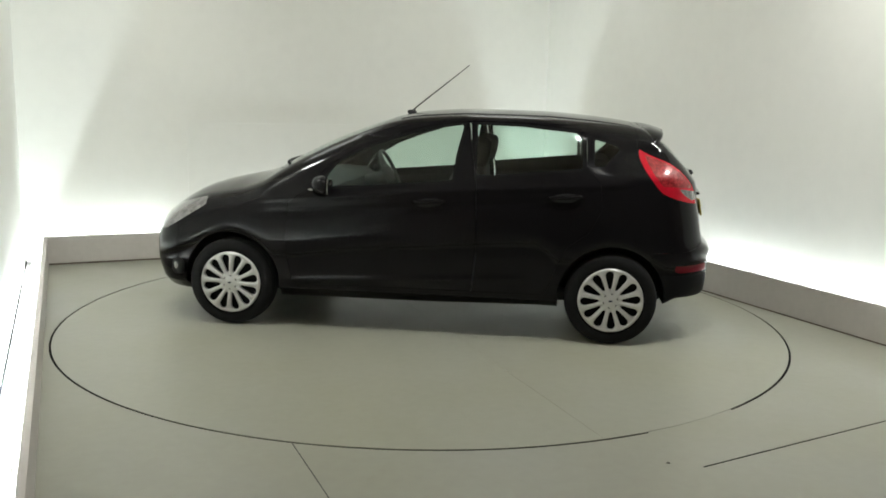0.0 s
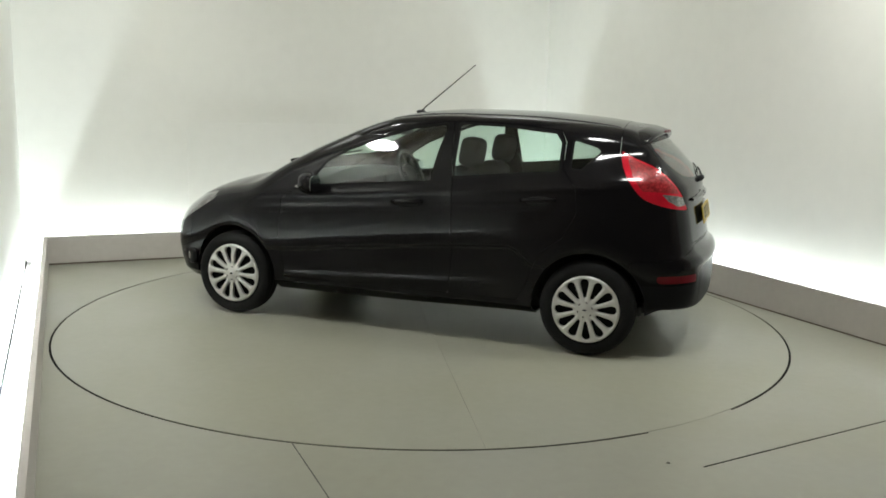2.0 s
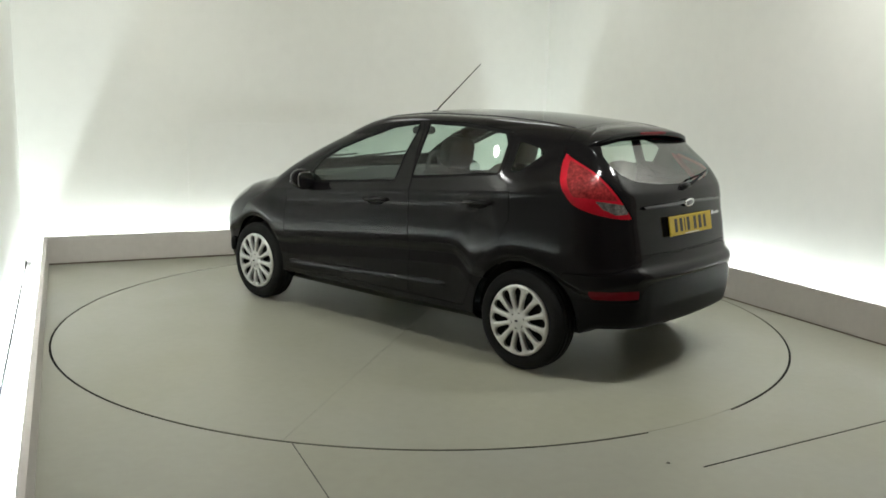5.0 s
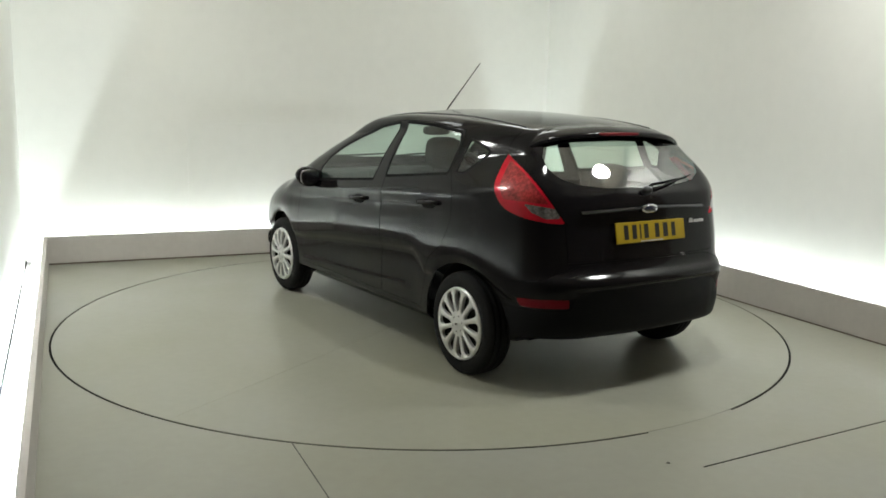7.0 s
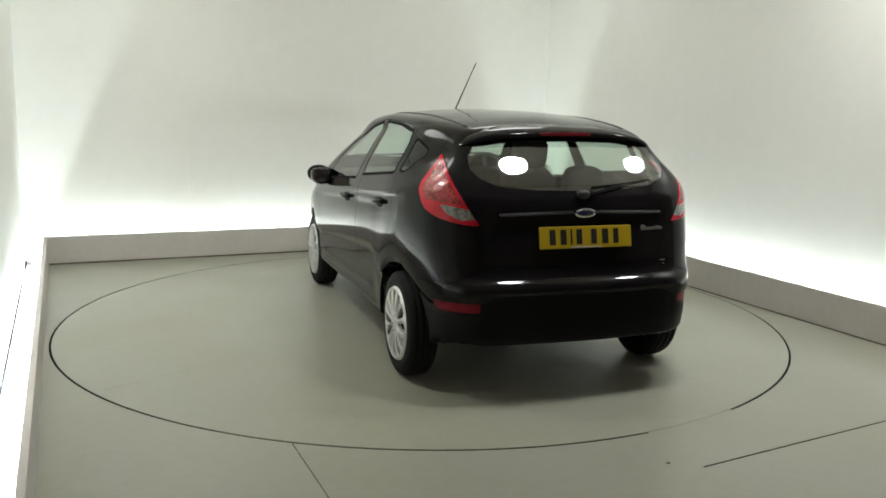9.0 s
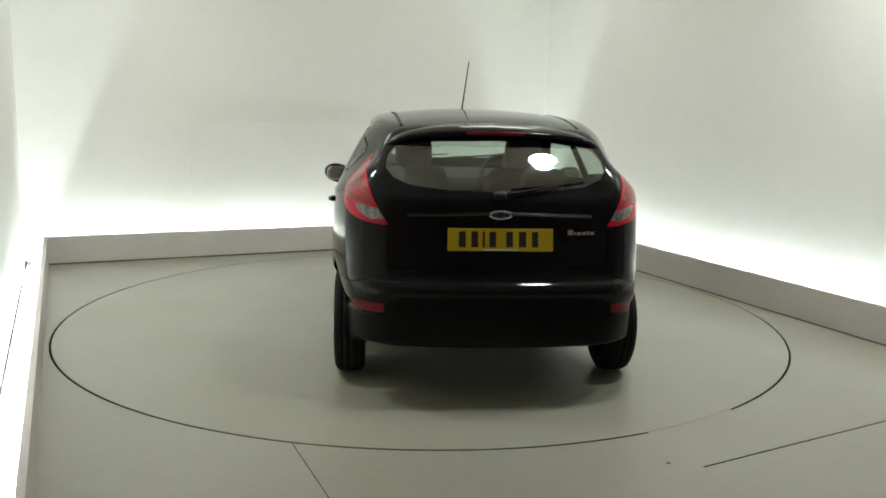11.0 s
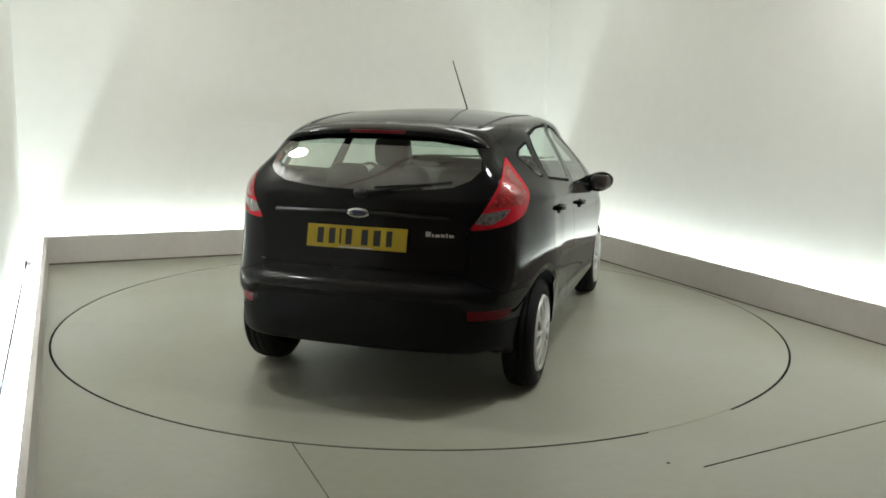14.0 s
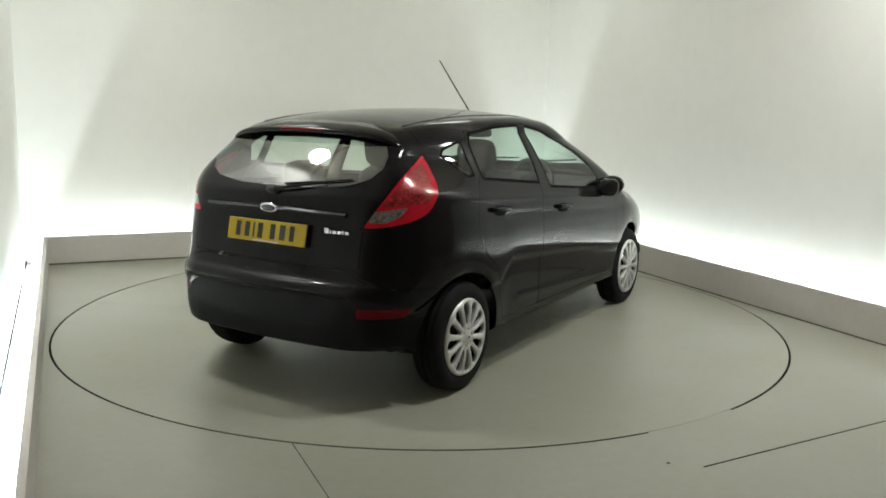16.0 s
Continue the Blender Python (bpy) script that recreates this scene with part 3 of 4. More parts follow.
def cut_skin():
    s = Skin(*skin_grid())
    gap = 0.0028
    side = lambda x, y, z: y > 0.42
    for cx in (WHEEL_X, -WHEEL_X):
        s.cut(lambda x, y, z: np.hypot(x - cx, z - 0.292) - 0.338, "gone", where=lambda x, y, z: y > 0.52)
    for poly, pane, door in ((FRONT_DOOR, FRONT_PANE, "door_front"), (REAR_DOOR, REAR_PANE, "door_rear")):
        s.cut(lambda x, y, z: polygon_distance(x, z, poly, 0.0) + gap / 2, door, where=side)
        s.cut(lambda x, y, z: polygon_distance(x, z, poly, 0.0) - gap / 2, "gone", where=side)
        s.cut(lambda x, y, z: polygon_distance(x, z, pane, 0.024), door + "_seal", (door,), side)
        s.cut(lambda x, y, z: polygon_distance(x, z, pane, 0.008), door + "_pane", (door, door + "_seal", "body"), side)
    s.cut(lambda x, y, z: polygon_distance(x, z, QUARTER_PANE, 0.018), "quarter_seal", where=side)
    s.cut(lambda x, y, z: polygon_distance(x, z, QUARTER_PANE, 0.006), "quarter_pane", ("quarter_seal", "body"), side)
    lamp = lambda x, y, z: np.maximum(x - curve(LAMP_FRONT, z), -(0.362 * (x + 1.385) + 0.723 * (y - 0.612) - 0.586 * (z - 1.218)))
    s.cut(lambda x, y, z: lamp(x, y, z) + gap / 2, "tail_lamp", where=lambda x, y, z: (x < -1.2) & (z > 0.82))
    s.cut(lambda x, y, z: lamp(x, y, z) - gap / 2, "gone", where=lambda x, y, z: (x < -1.2) & (z > 0.82))
    s.cut(lambda x, y, z: polygon_distance(y, z, [(0.575, 0.928), (0.585, 0.968), (0.71, 0.990), (0.69, 0.955), (0.64, 0.925)], 0.004), "reverse_lens", ("tail_lamp",))
    s.cut(lambda x, y, z: np.maximum(np.maximum(x - curve(LAMP_FRONT, z) + 0.040, 0.014 - (0.362 * (x + 1.385) + 0.723 * (y - 0.612) - 0.586 * (z - 1.218))), 0.996 - z + 0.12 * (y - 0.64)), "lamp_inner", ("tail_lamp",))
    rear = lambda x, y, z: x < -1.28
    s.cut(lambda x, y, z: polygon_distance(y, z, BACKLIGHT, 0.0), "rear_pane", where=lambda x, y, z: x < -1.45)
    gate = lambda x, y, z: np.maximum(np.maximum(x + 1.335 + 0.06 * y, np.where((z < 1.218) & (z > 0.88), 0.362 * (x + 1.385) + 0.723 * (y - 0.612) - 0.586 * (z - 1.218) + 0.004, np.where(z < 0.9, y - 0.548, -0.02))), 0.698 - z)
    s.cut(lambda x, y, z: gate(x, y, z) + gap / 2, "tailgate", where=rear)
    s.cut(lambda x, y, z: gate(x, y, z) - gap / 2, "gone", where=rear)
    bump = lambda x, y, z: np.maximum(z - curve(BUMPER_TOP, y), x + 1.47 + 0.3 * (z - 0.5))
    s.cut(lambda x, y, z: polygon_distance(y, z, [(0.57, 0.478), (0.57, 0.515), (0.74, 0.508), (0.72, 0.470)], 0.004), "reflector", where=lambda x, y, z: x < -1.5)
    s.cut(lambda x, y, z: bump(x, y, z) + gap / 2, "bumper_rear", where=lambda x, y, z: x < -1.3)
    s.cut(lambda x, y, z: bump(x, y, z) - gap / 2, "gone", where=lambda x, y, z: x < -1.3)
    s.cut(lambda x, y, z: z - curve([(0.0, 0.566), (0.40, 0.560), (0.53, 0.520), (0.56, 0.462), (0.75, 0.450), (0.9, 0.445)], y), "valance", ("bumper_rear",))
    screen = lambda x, y, z: np.maximum(np.maximum(0.225 + 0.25 * y * y - x, x - 1.02 + 0.40 * y * y), y - side_width(x, z) + 0.085)
    s.cut(screen, "windscreen", where=lambda x, y, z: z > 0.9)
    s.cut(lambda x, y, z: polygon_distance(x, z, HEADLAMP, 0.004), "head_lamp", where=lambda x, y, z: y > 0.38)
    nose = lambda x, y, z: np.maximum(1.62 - x, z - 0.66)
    s.cut(lambda x, y, z: nose(x, y, z) + gap / 2, "bumper_front", where=lambda x, y, z: x > 1.4)
    s.cut(lambda x, y, z: nose(x, y, z) - gap / 2, "gone", where=lambda x, y, z: x > 1.4)
    hood = lambda x, y, z: np.maximum(np.maximum(1.09 - 0.40 * y * y - x, y - 0.66 + 0.10 * np.maximum(x - 1.2, 0)), 0.70 - z)
    s.cut(lambda x, y, z: hood(x, y, z) + gap / 2, "bonnet", where=lambda x, y, z: x > 0.7)
    s.cut(lambda x, y, z: hood(x, y, z) - gap / 2, "gone", where=lambda x, y, z: x > 0.7)
    return s


def on_skin(x, z):
    """The half width of the skin at x, z."""
    a, b = 0.0, 1.1
    for _ in range(30):
        m = (a + b) / 2
        if shell(np.array(x), np.array(m), np.array(z)) > 0:
            b = m
        else:
            a = m
    return a


def rear_skin(y, z):
    """x of the tail's skin at y, z."""
    a, b = -1.0, -2.2
    for _ in range(30):
        m = (a + b) / 2
        if shell(np.array(m), np.array(abs(y)), np.array(z)) > 0:
            b = m
        else:
            a = m
    return a


def top_skin(x, y):
    """z of the roof's skin at x, y."""
    a, b = 0.9, 1.6
    for _ in range(30):
        m = (a + b) / 2
        if shell(np.array(x), np.array(y), np.array(m)) > 0:
            b = m
        else:
            a = m
    return a


def loft(bm, sections, closed=True, caps=True):
    rings = [[bm.verts.new(p) for p in s] for s in sections]
    n = len(rings[0])
    for a, b in zip(rings, rings[1:]):
        for i in range(n if closed else n - 1):
            bm.faces.new((a[i], a[(i + 1) % n], b[(i + 1) % n], b[i]))
    if caps and closed:
        bm.faces.new(rings[0])
        bm.faces.new(rings[-1])
    bmesh.ops.recalc_face_normals(bm, faces=bm.faces)
    return bm


def blob(bm, size, power, m, seg=28):
    """A rounded block: a superellipsoid of half sizes."""
    rings = []
    sg = lambda v, e: math.copysign(abs(v) ** e, v)
    for i in range(seg // 2 + 1):
        a = -math.pi / 2 + math.pi * i / (seg // 2)
        ring = []
        for j in range(seg):
            b = 2 * math.pi * j / seg
            c = max(math.cos(a), 1e-3)
            ring.append(m @ Vector((size[0] * sg(c, power) * sg(math.cos(b), power), size[1] * sg(c, power) * sg(math.sin(b), power), size[2] * sg(math.sin(a), power))))
        rings.append(ring)
    return loft(bm, rings)


def pipe(bm, pts, r0, r1, seg=8):
    pts = [Vector(p) for p in pts]
    rings = []
    for i, p in enumerate(pts):
        d = (pts[min(i + 1, len(pts) - 1)] - pts[max(i - 1, 0)]).normalized()
        q = d.to_track_quat("Z", "Y").to_matrix()
        r = r0 + (r1 - r0) * i / (len(pts) - 1)
        rings.append([p + q @ Vector((r * math.cos(2 * math.pi * k / seg), r * math.sin(2 * math.pi * k / seg), 0)) for k in range(seg)])
    return loft(bm, rings)


def trim_disc():
    """Wheel trim: a domed disc with twelve long slots between its spokes."""
    rings = [0.024, 0.040, 0.055, 0.068, 0.080, 0.092, 0.105, 0.118, 0.131, 0.144, 0.157, 0.168, 0.178, 0.188, 0.198, 0.205]
    n = 192
    pts, faces = [(0.0, 0.0, 0.0)], []
    for r in rings:
        pts += [(r * math.cos(2 * math.pi * i / n), r * math.sin(2 * math.pi * i / n), 0.0) for i in range(n)]
    for i in range(n):
        faces.append((0, 1 + i, 1 + (i + 1) % n))
        for k in range(len(rings) - 1):
            a, b = 1 + k * n, 1 + (k + 1) * n
            faces.append((a + i, b + i, b + (i + 1) % n, a + (i + 1) % n))
    s = Skin(pts, faces)

    def slot(x, y, z):
        r = np.hypot(x, y)
        step = math.pi / 6
        a = np.arctan2(y, x)
        a = (a + step / 2) % step - step / 2
        u, v = r * np.cos(a), r * np.sin(a)
        t = np.clip((u - 0.080) / 0.080, 0, 1)
        return np.hypot(u - (0.080 + 0.080 * t), v) - (0.0095 + 0.0175 * t)

    s.cut(slot, "gone")
    r = np.hypot(s.p[:, 0], s.p[:, 1])
    d = slot(s.p[:, 0], s.p[:, 1], s.p[:, 2])
    s.p[:, 2] = curve([(0.0, 0.026), (0.03, 0.025), (0.034, 0.016), (0.06, 0.017), (0.12, 0.020), (0.17, 0.016), (0.182, 0.013), (0.192, 0.016), (0.198, 0.014), (0.206, 0.0)], r)
    s.p[:, 2] += 0.006 * np.clip(d / 0.009, 0, 1)
    return s


def wheel(car, x, side):
    w = new("wheel")
    w.parent = car
    w.matrix_basis = pose(x, side * 0.742, WHEEL_R, -90 * side, 0, 0) @ pose(0, 0, 0, 0, 0, 11 if x > 0 else 4)
    tyre = bmesh.new()
    lathe(tyre, [(0.196, 0.060), (0.204, 0.074), (0.215, 0.0815), (0.235, 0.0845), (0.255, 0.082), (0.270, 0.0755), (0.281, 0.067), (0.287, 0.052), (0.2885, 0.041),
                 (0.2825, 0.040), (0.2825, 0.034), (0.2895, 0.033), (0.290, 0.004), (0.284, 0.003), (0.284, -0.003), (0.290, -0.004), (0.2895, -0.033), (0.2825, -0.034),
                 (0.2825, -0.040), (0.2885, -0.041), (0.287, -0.052), (0.281, -0.067), (0.255, -0.082), (0.220, -0.083), (0.196, -0.060)], 72)
    part("tyre", tyre, M_RUBBER, w, smooth=True)
    rim = bmesh.new()
    lathe(rim, [(0.200, 0.064), (0.190, 0.050), (0.185, 0.040), (0.06, 0.034), (0.05, 0.046), (0.002, 0.046)], 48)
    part("rim", rim, M_LINER, w, smooth=True)
    trim = trim_disc().piece("body", 0, 0.0)
    edges = [e for e in trim.edges if e.is_boundary]
    out = bmesh.ops.extrude_edge_only(trim, edges=edges)
    for v in [g for g in out["geom"] if isinstance(g, bmesh.types.BMVert)]:
        v.co.z -= 0.018
    for e in edges:
        e.smooth = False
    bmesh.ops.translate(trim, vec=(0, 0, 0.070), verts=trim.verts)
    hub = part("wheel_trim", trim, M_SILVER, w, "silver twelve-spoke plastic wheel trim")
    part("centre_badge", lathe(bmesh.new(), [(0.030, 0.0905), (0.030, 0.0975), (0.027, 0.0995), (0.001, 0.1005)], 24), M_CHROME, hub, smooth=True)
    for i in range(6):
        a = radians(60 * i + 15)
        part("trim_recess", lathe(bmesh.new(), [(0.0095, 0.0905), (0.0085, 0.0925), (0.001, 0.0925)], 12, pose(0.049 * math.cos(a), 0.049 * math.sin(a), 0)), M_STEEL, hub, smooth=True)
    part("badge_oval", blob(bmesh.new(), (0.016, 0.008, 0.002), 1.0, pose(0, 0, 0.1005), 14), M_BADGE, hub, smooth=True)
    return w


def seat(name, car, x, y, wide, label):
    """Car seat: base, backrest, headrest on two rods."""
    s = new(name)
    s.parent = car
    s.matrix_basis = pose(x, y, 0)
    s["label"] = label
    drop = 0 if wide < 0.4 else 0.13
    part("cushion", blob(bmesh.new(), (0.27, wide, 0.10), 0.45, pose(0.08, 0, 0.50, 0, -8, 0)), M_SEAT, s, smooth=True)
    part("backrest", blob(bmesh.new(), (0.105, wide, 0.30 - 0.3 * drop), 0.45, pose(-0.23, 0, 0.78 - 0.3 * drop, 0, -16, 0)), M_SEAT, s, smooth=True)
    tops = (0,) if wide < 0.4 else (-0.33, 0.33)
    for q in tops:
        h = part("headrest", blob(bmesh.new(), (0.072, 0.120, 0.100), 0.55, pose(-0.372, q, 1.175 - drop, 0, -10, 0)), M_SEAT, s, smooth=True)
        for k in (-0.06, 0.06):
            part("headrest_rod", pipe(bmesh.new(), [(-0.33, q + k, 1.00 - drop), (-0.37, q + k, 1.13 - drop)], 0.006, 0.006), M_STEEL, h, smooth=True)


def mirror_unit(car, s):
    m = new("door_mirror")
    m.parent = car
    m["label"] = "black door mirror on a short arm"
    secs = []
    for i in range(13):
        t = i / 12
        y = 0.79 + 0.195 * t
        k = math.sqrt(max(0.0, 1 - (2 * max(t, 0.30) - 1.0) ** 2 * 0.92)) if t > 0.5 else 0.72 + 0.28 * ramp(0.0, 0.5, np.array(t))
        hz, hx = 0.072 * float(k), 0.080 * float(k)
        cx, cz = 0.600 - 0.02 * t, 0.946 + 0.022 * t
        ring = []
        for j in range(20):
            a = 2 * math.pi * j / 20
            px = hx * math.cos(a)
            if px < 0:
                px *= 0.55
            ring.append((cx + px, s * y, cz + hz * math.copysign(abs(math.sin(a)) ** 0.8, math.sin(a))))
        secs.append(ring)
    part("housing", loft(bmesh.new(), secs), M_PAINT, m, smooth=True)
    part("mirror_glass", blob(bmesh.new(), (0.004, 0.070, 0.053), 0.6, pose(0.545, s * 0.900, 0.957)), M_CHROME, m, "silvered mirror glass", smooth=True)
    part("arm", blob(bmesh.new(), (0.030, 0.040, 0.020), 0.6, pose(0.605, s * 0.838, 0.918, 0, 0, 0)), M_PLASTIC, m, smooth=True)
    part("indicator_lens", blob(bmesh.new(), (0.02, 0.034, 0.008), 0.6, pose(0.657, s * 0.915, 0.937)), M_CLEAR, m, "clear indicator lens", smooth=True)


def door_handle(door, x, z, s):
    y = on_skin(x, z)
    cup = part("handle_cup", blob(bmesh.new(), (0.075, 0.006, 0.028), 0.7, pose(x, s * (y - 0.001), z - 0.004, 0, 4, 0)), M_LINER, door, smooth=True)
    pts = [(x + 0.105 - 0.21 * t, s * (y + 0.006 + 0.026 * math.sin(math.pi * t) ** 0.6), z + 0.012 * (t - 0.5) + 0.004) for t in [i / 10 for i in range(11)]]
    part("handle", pipe(bmesh.new(), pts, 0.012, 0.014, 10), M_PAINT, door, "black pull handle", smooth=True)
    return cup


def build_car():
    car = thing("car", pose(0, 0, 0), "glossy black five-door hatchback parked on the turntable", "car")
    s = cut_skin()
    part("body", s.piece("body", 2), M_PAINT, car, "glossy black painted body shell")
    gate = part("tailgate", s.piece("tailgate", 2), M_PAINT, car, "glossy black tailgate")
    part("rear_window", s.piece("rear_pane", 2, 0.0), M_REAR_GLASS, gate, "lightly tinted rear window")
    bumper = part("rear_bumper", s.piece("bumper_rear", 2), M_PAINT, car)
    part("lower_valance", s.piece("valance", 2, 0.01), M_VALANCE, bumper, "matt black plastic lower valance")
    nose = part("front_bumper", s.piece("bumper_front", 2), M_PAINT, car)
    part("bonnet", s.piece("bonnet", 2), M_PAINT, car)
    part("windscreen", s.piece("windscreen", 2, 0.0), M_GLASS, car, "clear windscreen")
    for k, sg in ((0, 1), (1, -1)):
        for nm, hx, hz in (("door_front", -0.085, 0.872), ("door_rear", -0.935, 0.930)):
            d = part(nm, s.piece(nm, k), M_PAINT, car)
            part("window_pane", s.piece(nm + "_pane", k, 0.0), M_GLASS, d, "tinted door glass")
            part("window_seal", s.piece(nm + "_seal", k, 0.006), M_SEAL, d, "matt black window seal")
            door_handle(d, hx, hz, sg)
        part("quarter_seal", s.piece("quarter_seal", k, 0.006), M_SEAL, car, "matt black quarter window seal")
        part("quarter_window", s.piece("quarter_pane", k, 0.0), M_GLASS, car, "small fixed quarter glass")
        lamp = part("tail_lamp", s.piece("tail_lamp", k, 0.02), M_RED, car, "glossy red tail lamp lens")
        part("lamp_reflector", s.piece("lamp_inner", k, 0.006), M_RED_INNER, lamp, "darker ribbed red inner lens")
        part("reverse_lens", s.piece("reverse_lens", k, 0.01), M_CLEAR, lamp, "clear reversing lamp lens")
        part("reflector", s.piece("reflector", k, 0.004), M_REFLECTOR, bumper, "red bumper reflector")
        part("head_lamp", s.piece("head_lamp", k, 0.02), M_CLEAR, car, "clear headlamp lens")
        mirror_unit(car, sg)
        for x in (WHEEL_X, -WHEEL_X):
            wheel(car, x, sg)
            liner = bmesh.new()
            n = 36
            arc = [(2 + 176 * i / n) for i in range(n + 1)]
            rings = [[(x + 0.345 * math.cos(radians(a)), sg * y, 0.292 + 0.345 * math.sin(radians(a))) for a in arc] for y in (0.75 if x < 0 else 0.735, 0.55)]
            loft(liner, rings, closed=False)
            vs = [liner.verts.new((x + 0.345 * math.cos(radians(a)), sg * 0.55, 0.292 + 0.345 * math.sin(radians(a)))) for a in arc]
            liner.faces.new(vs)
            part("arch_liner", liner, M_LINER, car, smooth=False)
    for sg in (1, -1):
        fx = 1.645
        fy = on_skin(fx, 0.37)
        fog = part("fog_lamp_bezel", blob(bmesh.new(), (0.075, 0.022, 0.055), 0.7, pose(fx, sg * (fy - 0.004), 0.37, 0, 0, -38 * sg)), M_LINER, nose, smooth=True)
        part("fog_lamp_lens", blob(bmesh.new(), (0.034, 0.012, 0.034), 1.0, pose(fx, sg * (fy + 0.012), 0.375, 0, 0, -38 * sg)), M_CLEAR, fog, "round clear fog lamp", smooth=True)
    # spoiler along the rear edge of the roof, running down both sides of the glass
    tip = [(-1.572, 0.0, 1.352), (-1.566, 0.25, 1.343), (-1.550, 0.42, 1.327), (-1.520, 0.525, 1.296), (-1.472, 0.585, 1.252), (-1.425, 0.612, 1.212)]
    root = [(-1.40, 0.0), (-1.40, 0.25), (-1.39, 0.40), (-1.385, 0.51), (-1.375, 0.575), (-1.375, 0.605)]
    under = [(-1.50, 0.0, 1.325), (-1.495, 0.25, 1.317), (-1.475, 0.40, 1.296), (-1.45, 0.510, 1.265), (-1.43, 0.560, 1.230), (-1.405, 0.590, 1.200)]
    tops = [1.392, 1.383, 1.362, 1.322, 1.264, 1.216]

    def spline(pts, t):
        p = np.array(pts)
        ts = np.linspace(0, 1, len(p))
        return [float(curve(list(zip(ts, p[:, i])), t)) for i in range(3)]

    secs = []
    rootz = [(r[0], r[1], z) for r, z in zip(root, tops)]
    for i in range(-24, 25):
        t, sg = abs(i) / 24, (1 if i >= 0 else -1)
        r, c, u = (Vector(spline(p, t)) for p in (rootz, tip, under))
        mid = (r + c) / 2 + Vector((0, 0, 0.010))
        ring = [r, mid, c + Vector((0.012, 0, 0.008)), c, c - Vector((0.002, 0, 0.016)), c - Vector((-0.012, 0, 0.024)), u]
        secs.append([Vector((v.x, sg * v.y, v.z)) for v in ring])
    spoiler = part("spoiler", loft(bmesh.new(), secs), M_PAINT, gate, "black roof spoiler", smooth=True)
    part("brake_light", blob(bmesh.new(), (0.008, 0.15, 0.008), 0.4, pose(-1.570, 0, 1.343)), M_REFLECTOR, gate, "dark red high brake light", smooth=True)
    # windscreen wipers parked on the scuttle
    for y0, y1 in ((0.56, 0.02), (0.0, -0.50)):
        pts = []
        for i in range(8):
            y = y0 + (y1 - y0) * i / 7
            wx0 = 1.045 - 0.40 * y * y - 0.05 * i / 7
            pts.append((wx0, y, float(top_height(np.array(wx0), np.array(y))) + 0.012))
        part("windscreen_wiper", pipe(bmesh.new(), pts, 0.010, 0.007, 6), M_LINER, car, smooth=True)
    # tailgate fittings
    x = rear_skin(0, 0.962)
    bar = bmesh.new()
    loft(bar, [[(rear_skin(y, 0.962) + dx, y, 0.962 + dz - 0.03 * abs(y)) for dx, dz in ((0.012, 0.016), (-0.010, 0.011), (-0.022, 0.002), (-0.020, -0.005), (0.01, -0.008))] for y in [-0.46 + 0.046 * i for i in range(21)]])
    part("handle_strip", bar, M_STRIP, gate, "dark satin grip strip", smooth=False)
    badge = part("badge_rim", blob(bmesh.new(), (0.008, 0.060, 0.025), 1.0, pose(x - 0.016, 0, 0.957, 0, -6, 0)), M_CHROME, gate, "chrome oval badge", smooth=True)
    part("badge_face", blob(bmesh.new(), (0.009, 0.050, 0.018), 1.0, pose(x - 0.018, 0, 0.957, 0, -6, 0)), M_BADGE, badge, "dark blue oval", smooth=True)
    lean = math.degrees(math.atan2(rear_skin(0, 0.90) - rear_skin(0, 0.78), 0.12))
    px = min(rear_skin(0, 0.90), rear_skin(0, 0.78), rear_skin(0.24, 0.84)) - 0.004
    pm = pose(px, 0, 0.838, 0, lean, 0)
    plate = part("number_plate", boxed(-0.004, 0.004, -0.260, 0.260, -0.0555, 0.0555, bevel=0.003, m=pm), M_PLATE, gate, "yellow number plate with black print")
    y = 0.213
    for wide in (0.050, 0.050, 0.016, 0.050, 0.0, 0.050, 0.056, 0.046):
        if wide:
            part("character_bar", boxed(-0.0048, -0.0041, y - wide * 0.83, y - wide * 0.17, -0.036, 0.040, m=pm), M_INK, plate)
            y -= wide + 0.011
        else:
            y -= 0.022
    part("print_bar", boxed(-0.0048, -0.0041, -0.085, 0.085, -0.0525, -0.0465, m=pm), M_WHITE, plate)
    for y0, y1, h in ((-0.340, -0.368, 0.026), (-0.372, -0.382, 0.016), (-0.387, -0.410, 0.015), (-0.414, -0.434, 0.016), (-0.438, -0.450, 0.020), (-0.454, -0.478, 0.015)):
        xx = rear_skin((y0 + y1) / 2, 0.868)
        part("script_bar", boxed(xx - 0.004, xx + 0.003, y1, y0, 0.858, 0.858 + h, bevel=0.001), M_CHROME, gate, "chrome model script")
    wx = rear_skin(0, 1.045)
    part("wiper_pod", blob(bmesh.new(), (0.028, 0.034, 0.020), 0.7, pose(wx - 0.008, 0, 1.048, 0, 35, 0)), M_PLASTIC, gate, smooth=True)
    arm = [(rear_skin(y, z) - 0.022, y, z) for y, z in ((0.0, 1.050), (-0.08, 1.062), (-0.20, 1.083), (-0.30, 1.100))]
    part("wiper_arm", pipe(bmesh.new(), arm, 0.009, 0.005, 8), M_LINER, gate, smooth=True)
    blade = [(rear_skin(y, z) - 0.010, y, z) for y, z in ((-0.06, 1.080), (-0.20, 1.092), (-0.34, 1.104), (-0.44, 1.118))]
    part("wiper_blade", pipe(bmesh.new(), blade, 0.005, 0.004, 6), M_RUBBER, gate, smooth=True)
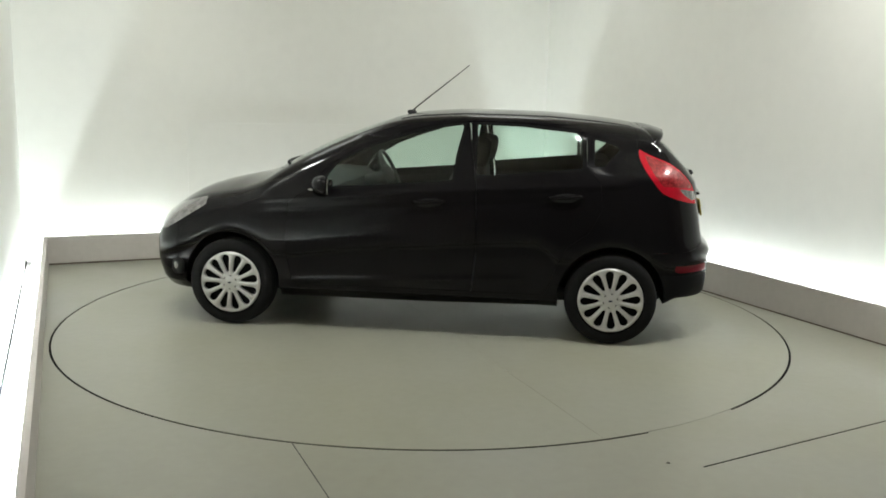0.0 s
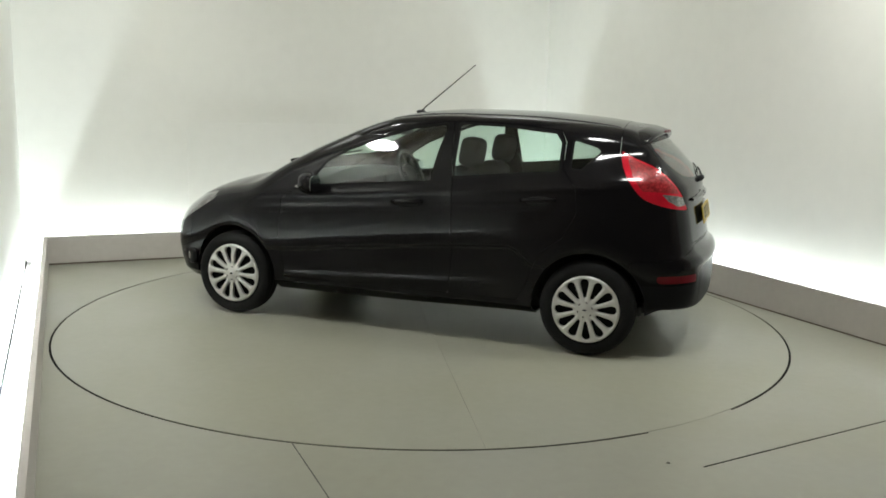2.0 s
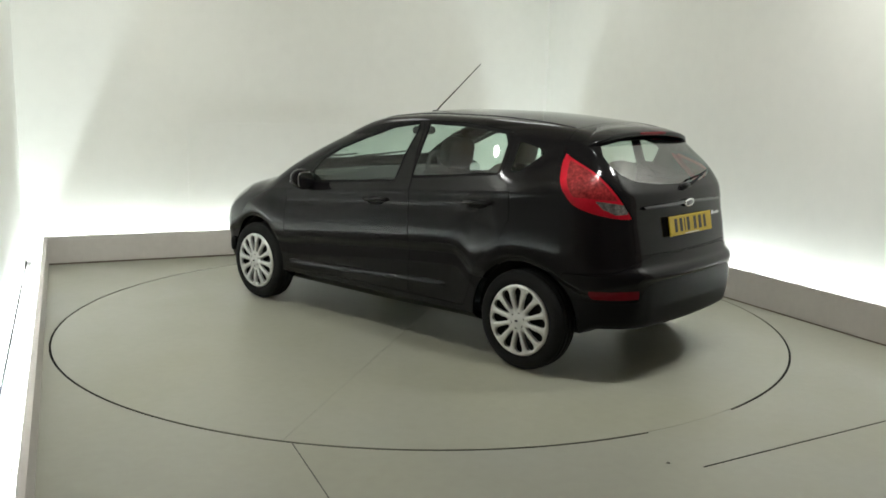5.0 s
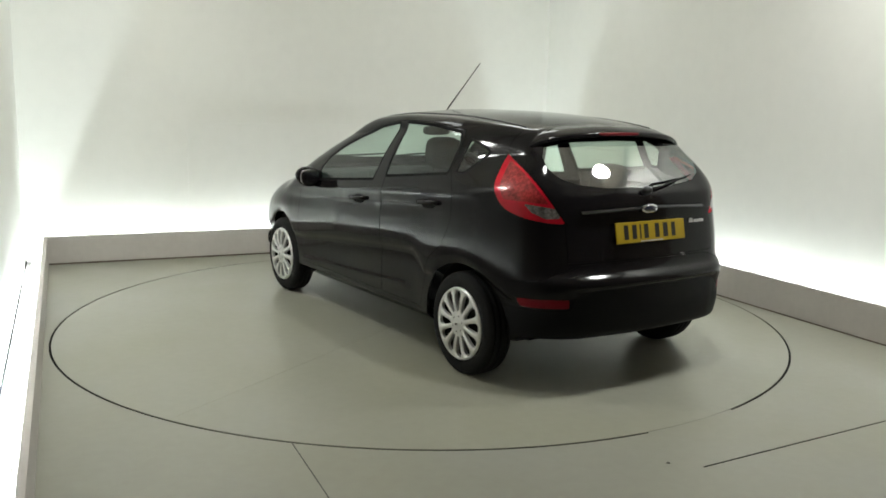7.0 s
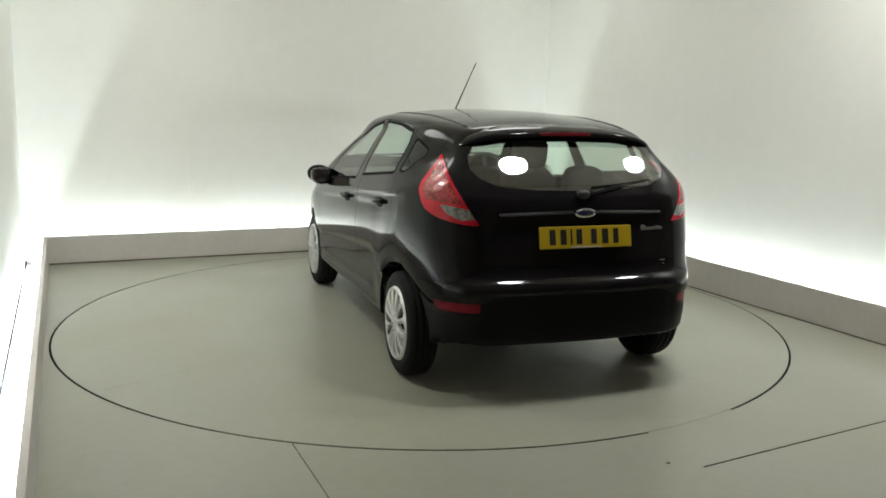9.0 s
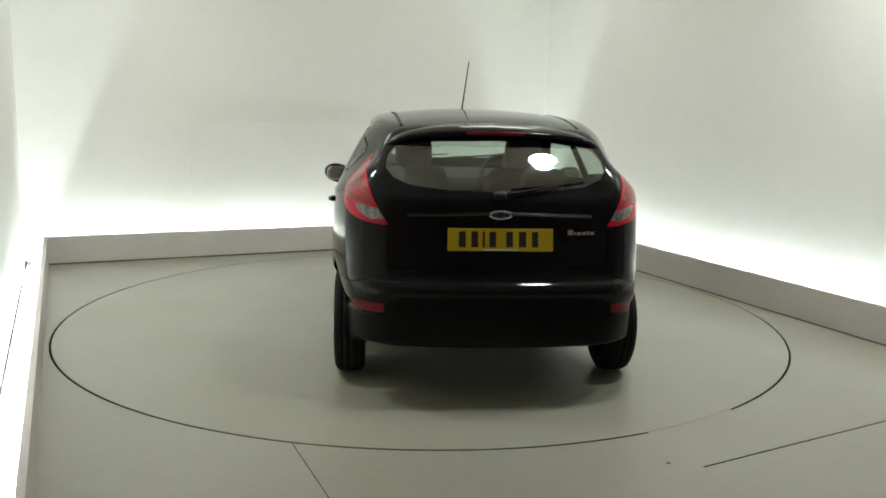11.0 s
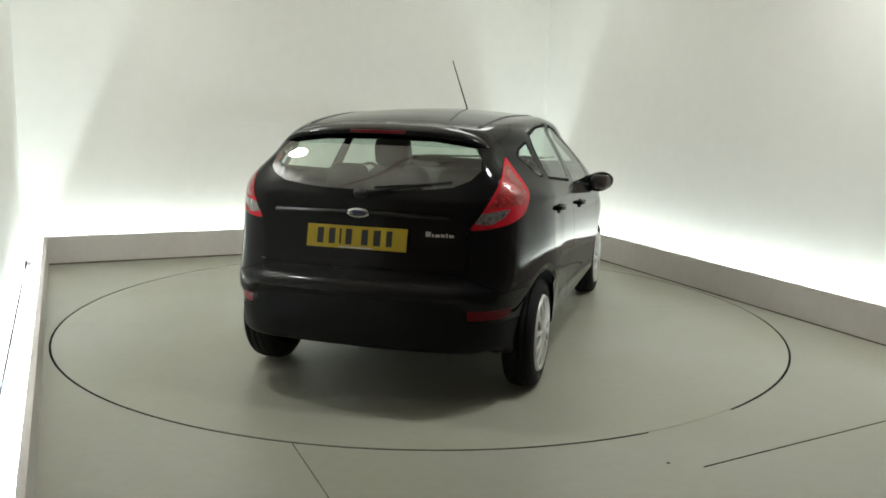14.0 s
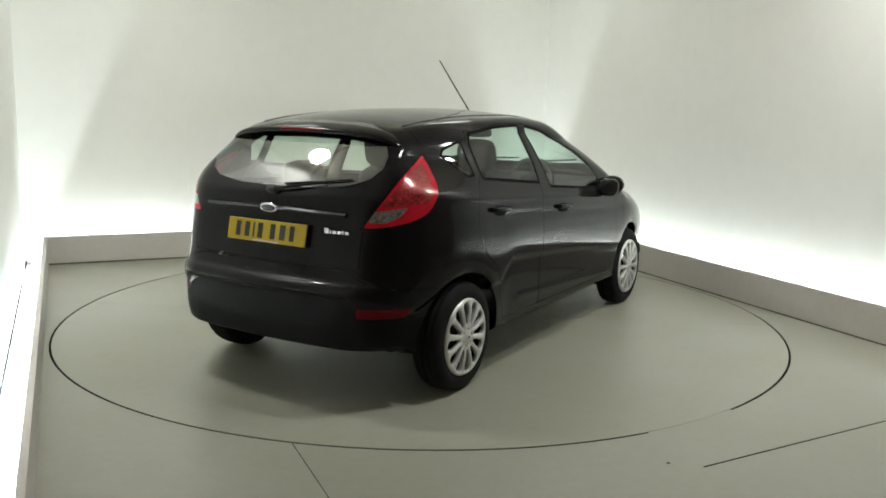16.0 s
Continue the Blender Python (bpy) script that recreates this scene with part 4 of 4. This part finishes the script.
    # mouldings in the roof ditches
    for sg in (1, -1):
        secs = []
        for i in range(31):
            x = 0.16 - 1.50 * i / 30
            y = 0.505 - 0.03 * (i / 30) ** 2
            z = top_skin(x, y)
            z0, z1 = top_skin(x, y - 0.011), top_skin(x, y + 0.011)
            secs.append([(x, sg * (y - 0.011), z0 - 0.004), (x, sg * (y - 0.008), z0 + 0.003), (x, sg * y, z + 0.0045), (x, sg * (y + 0.008), z1 + 0.003), (x, sg * (y + 0.011), z1 - 0.004)])
        part("roof_moulding", loft(bmesh.new(), secs), M_PLASTIC, car, "thin black roof moulding", smooth=True)
    # aerial
    aerial = part("aerial_base", blob(bmesh.new(), (0.034, 0.018, 0.016), 0.8, pose(0.175, 0, 1.428)), M_PLASTIC, car, smooth=True)
    part("aerial_rod", pipe(bmesh.new(), [(0.170, 0, 1.435), (0.138, 0, 1.467), (-0.04, 0, 1.608), (-0.232, 0, 1.762)], 0.0062, 0.0030, 8), M_PLASTIC, aerial, "thin black aerial rod", smooth=True)
    # cabin
    seat("front_seat", car, 0.02, 0.36, 0.235, "dark cloth front seat")
    seat("front_seat", car, 0.02, -0.36, 0.235, "dark cloth front seat")
    seat("rear_seat", car, -0.80, 0.0, 0.58, "dark cloth rear bench")
    part("cabin_floor", boxed(-1.55, 1.0, -0.66, 0.66, 0.24, 0.30, bevel=0.01), M_TRIM, car)
    dash = [[(0.98 - 0.10 * abs(y), y, 0.60), (0.98 - 0.25 * y * y, y, 0.985), (0.72 - 0.1 * y * y, y, 0.985 + 0.02 * math.cos(6 * y)), (0.60, y, 0.93), (0.57, y, 0.80), (0.66, y, 0.60)] for y in [-0.70 + 0.07 * i for i in range(21)]]
    part("dashboard", loft(bmesh.new(), dash), M_TRIM, car, smooth=False)
    part("parcel_shelf", boxed(-1.66, -1.22, -0.55, 0.55, 0.985, 1.005, bevel=0.006), M_TRIM, car)
    wheel_m = pose(0.40, -0.36, 0.955, 0, -66, 0)
    sw = bmesh.new()
    ring = [[wheel_m @ Vector(((0.178 + 0.015 * math.cos(b)) * math.cos(a), (0.178 + 0.015 * math.cos(b)) * math.sin(a), 0.015 * math.sin(b))) for b in [2 * math.pi * j / 10 for j in range(10)]] for a in [2 * math.pi * i / 36 for i in range(37)]]
    loft(sw, ring, caps=False)
    steer = part("steering_wheel", sw, M_TRIM, car, smooth=True)
    part("wheel_boss", blob(bmesh.new(), (0.075, 0.085, 0.03), 0.7, wheel_m @ pose(0, 0, -0.02)), M_TRIM, steer, smooth=True)
    for a in (0, 180, 270):
        part("wheel_spoke", boxed(0.05, 0.175, -0.016, 0.016, -0.02, -0.004, bevel=0.004, m=wheel_m @ pose(0, 0, 0, 0, 0, a + 90)), M_TRIM, steer)
    part("steering_column", pipe(bmesh.new(), [(0.42, -0.36, 0.945), (0.66, -0.36, 0.86)], 0.04, 0.05, 12), M_TRIM, steer, smooth=True)
    part("rear_view_mirror", blob(bmesh.new(), (0.018, 0.115, 0.033), 0.6, pose(0.29, 0, 1.295)), M_TRIM, car, smooth=True)
    part("exhaust_box", blob(bmesh.new(), (0.20, 0.30, 0.06), 0.6, pose(-1.55, -0.10, 0.315)), M_LINER, car, smooth=True)
    return car


CAR = build_car()


# ---- motion of the turntable and the car on it ----
AXIS = Vector((0.025, 0.2505, 0.0))
TURN = [171.42, 168.22, 164.93, 161.56, 158.15, 154.67, 151.16, 147.62, 144.04, 140.44, 136.83, 133.21, 129.58, 125.96, 122.33, 118.71, 115.10,
        111.49, 107.90, 104.31, 100.74, 97.17, 93.61, 90.05, 86.49, 82.93, 79.36, 75.77, 72.17, 68.54, 64.87, 61.16, 57.40]


def motions():
    walk(TURNTABLE, [(0.5 * i, pose(0, 0, 0, 0, 0, a)) for i, a in enumerate(TURN)])
    rows = []
    for i, a in enumerate(TURN):
        turn = pose(0, 0, 0, 0, 0, a)
        rows.append((0.5 * i, turn @ Matrix.Translation(-AXIS)))
    walk(CAR, rows)


motions()
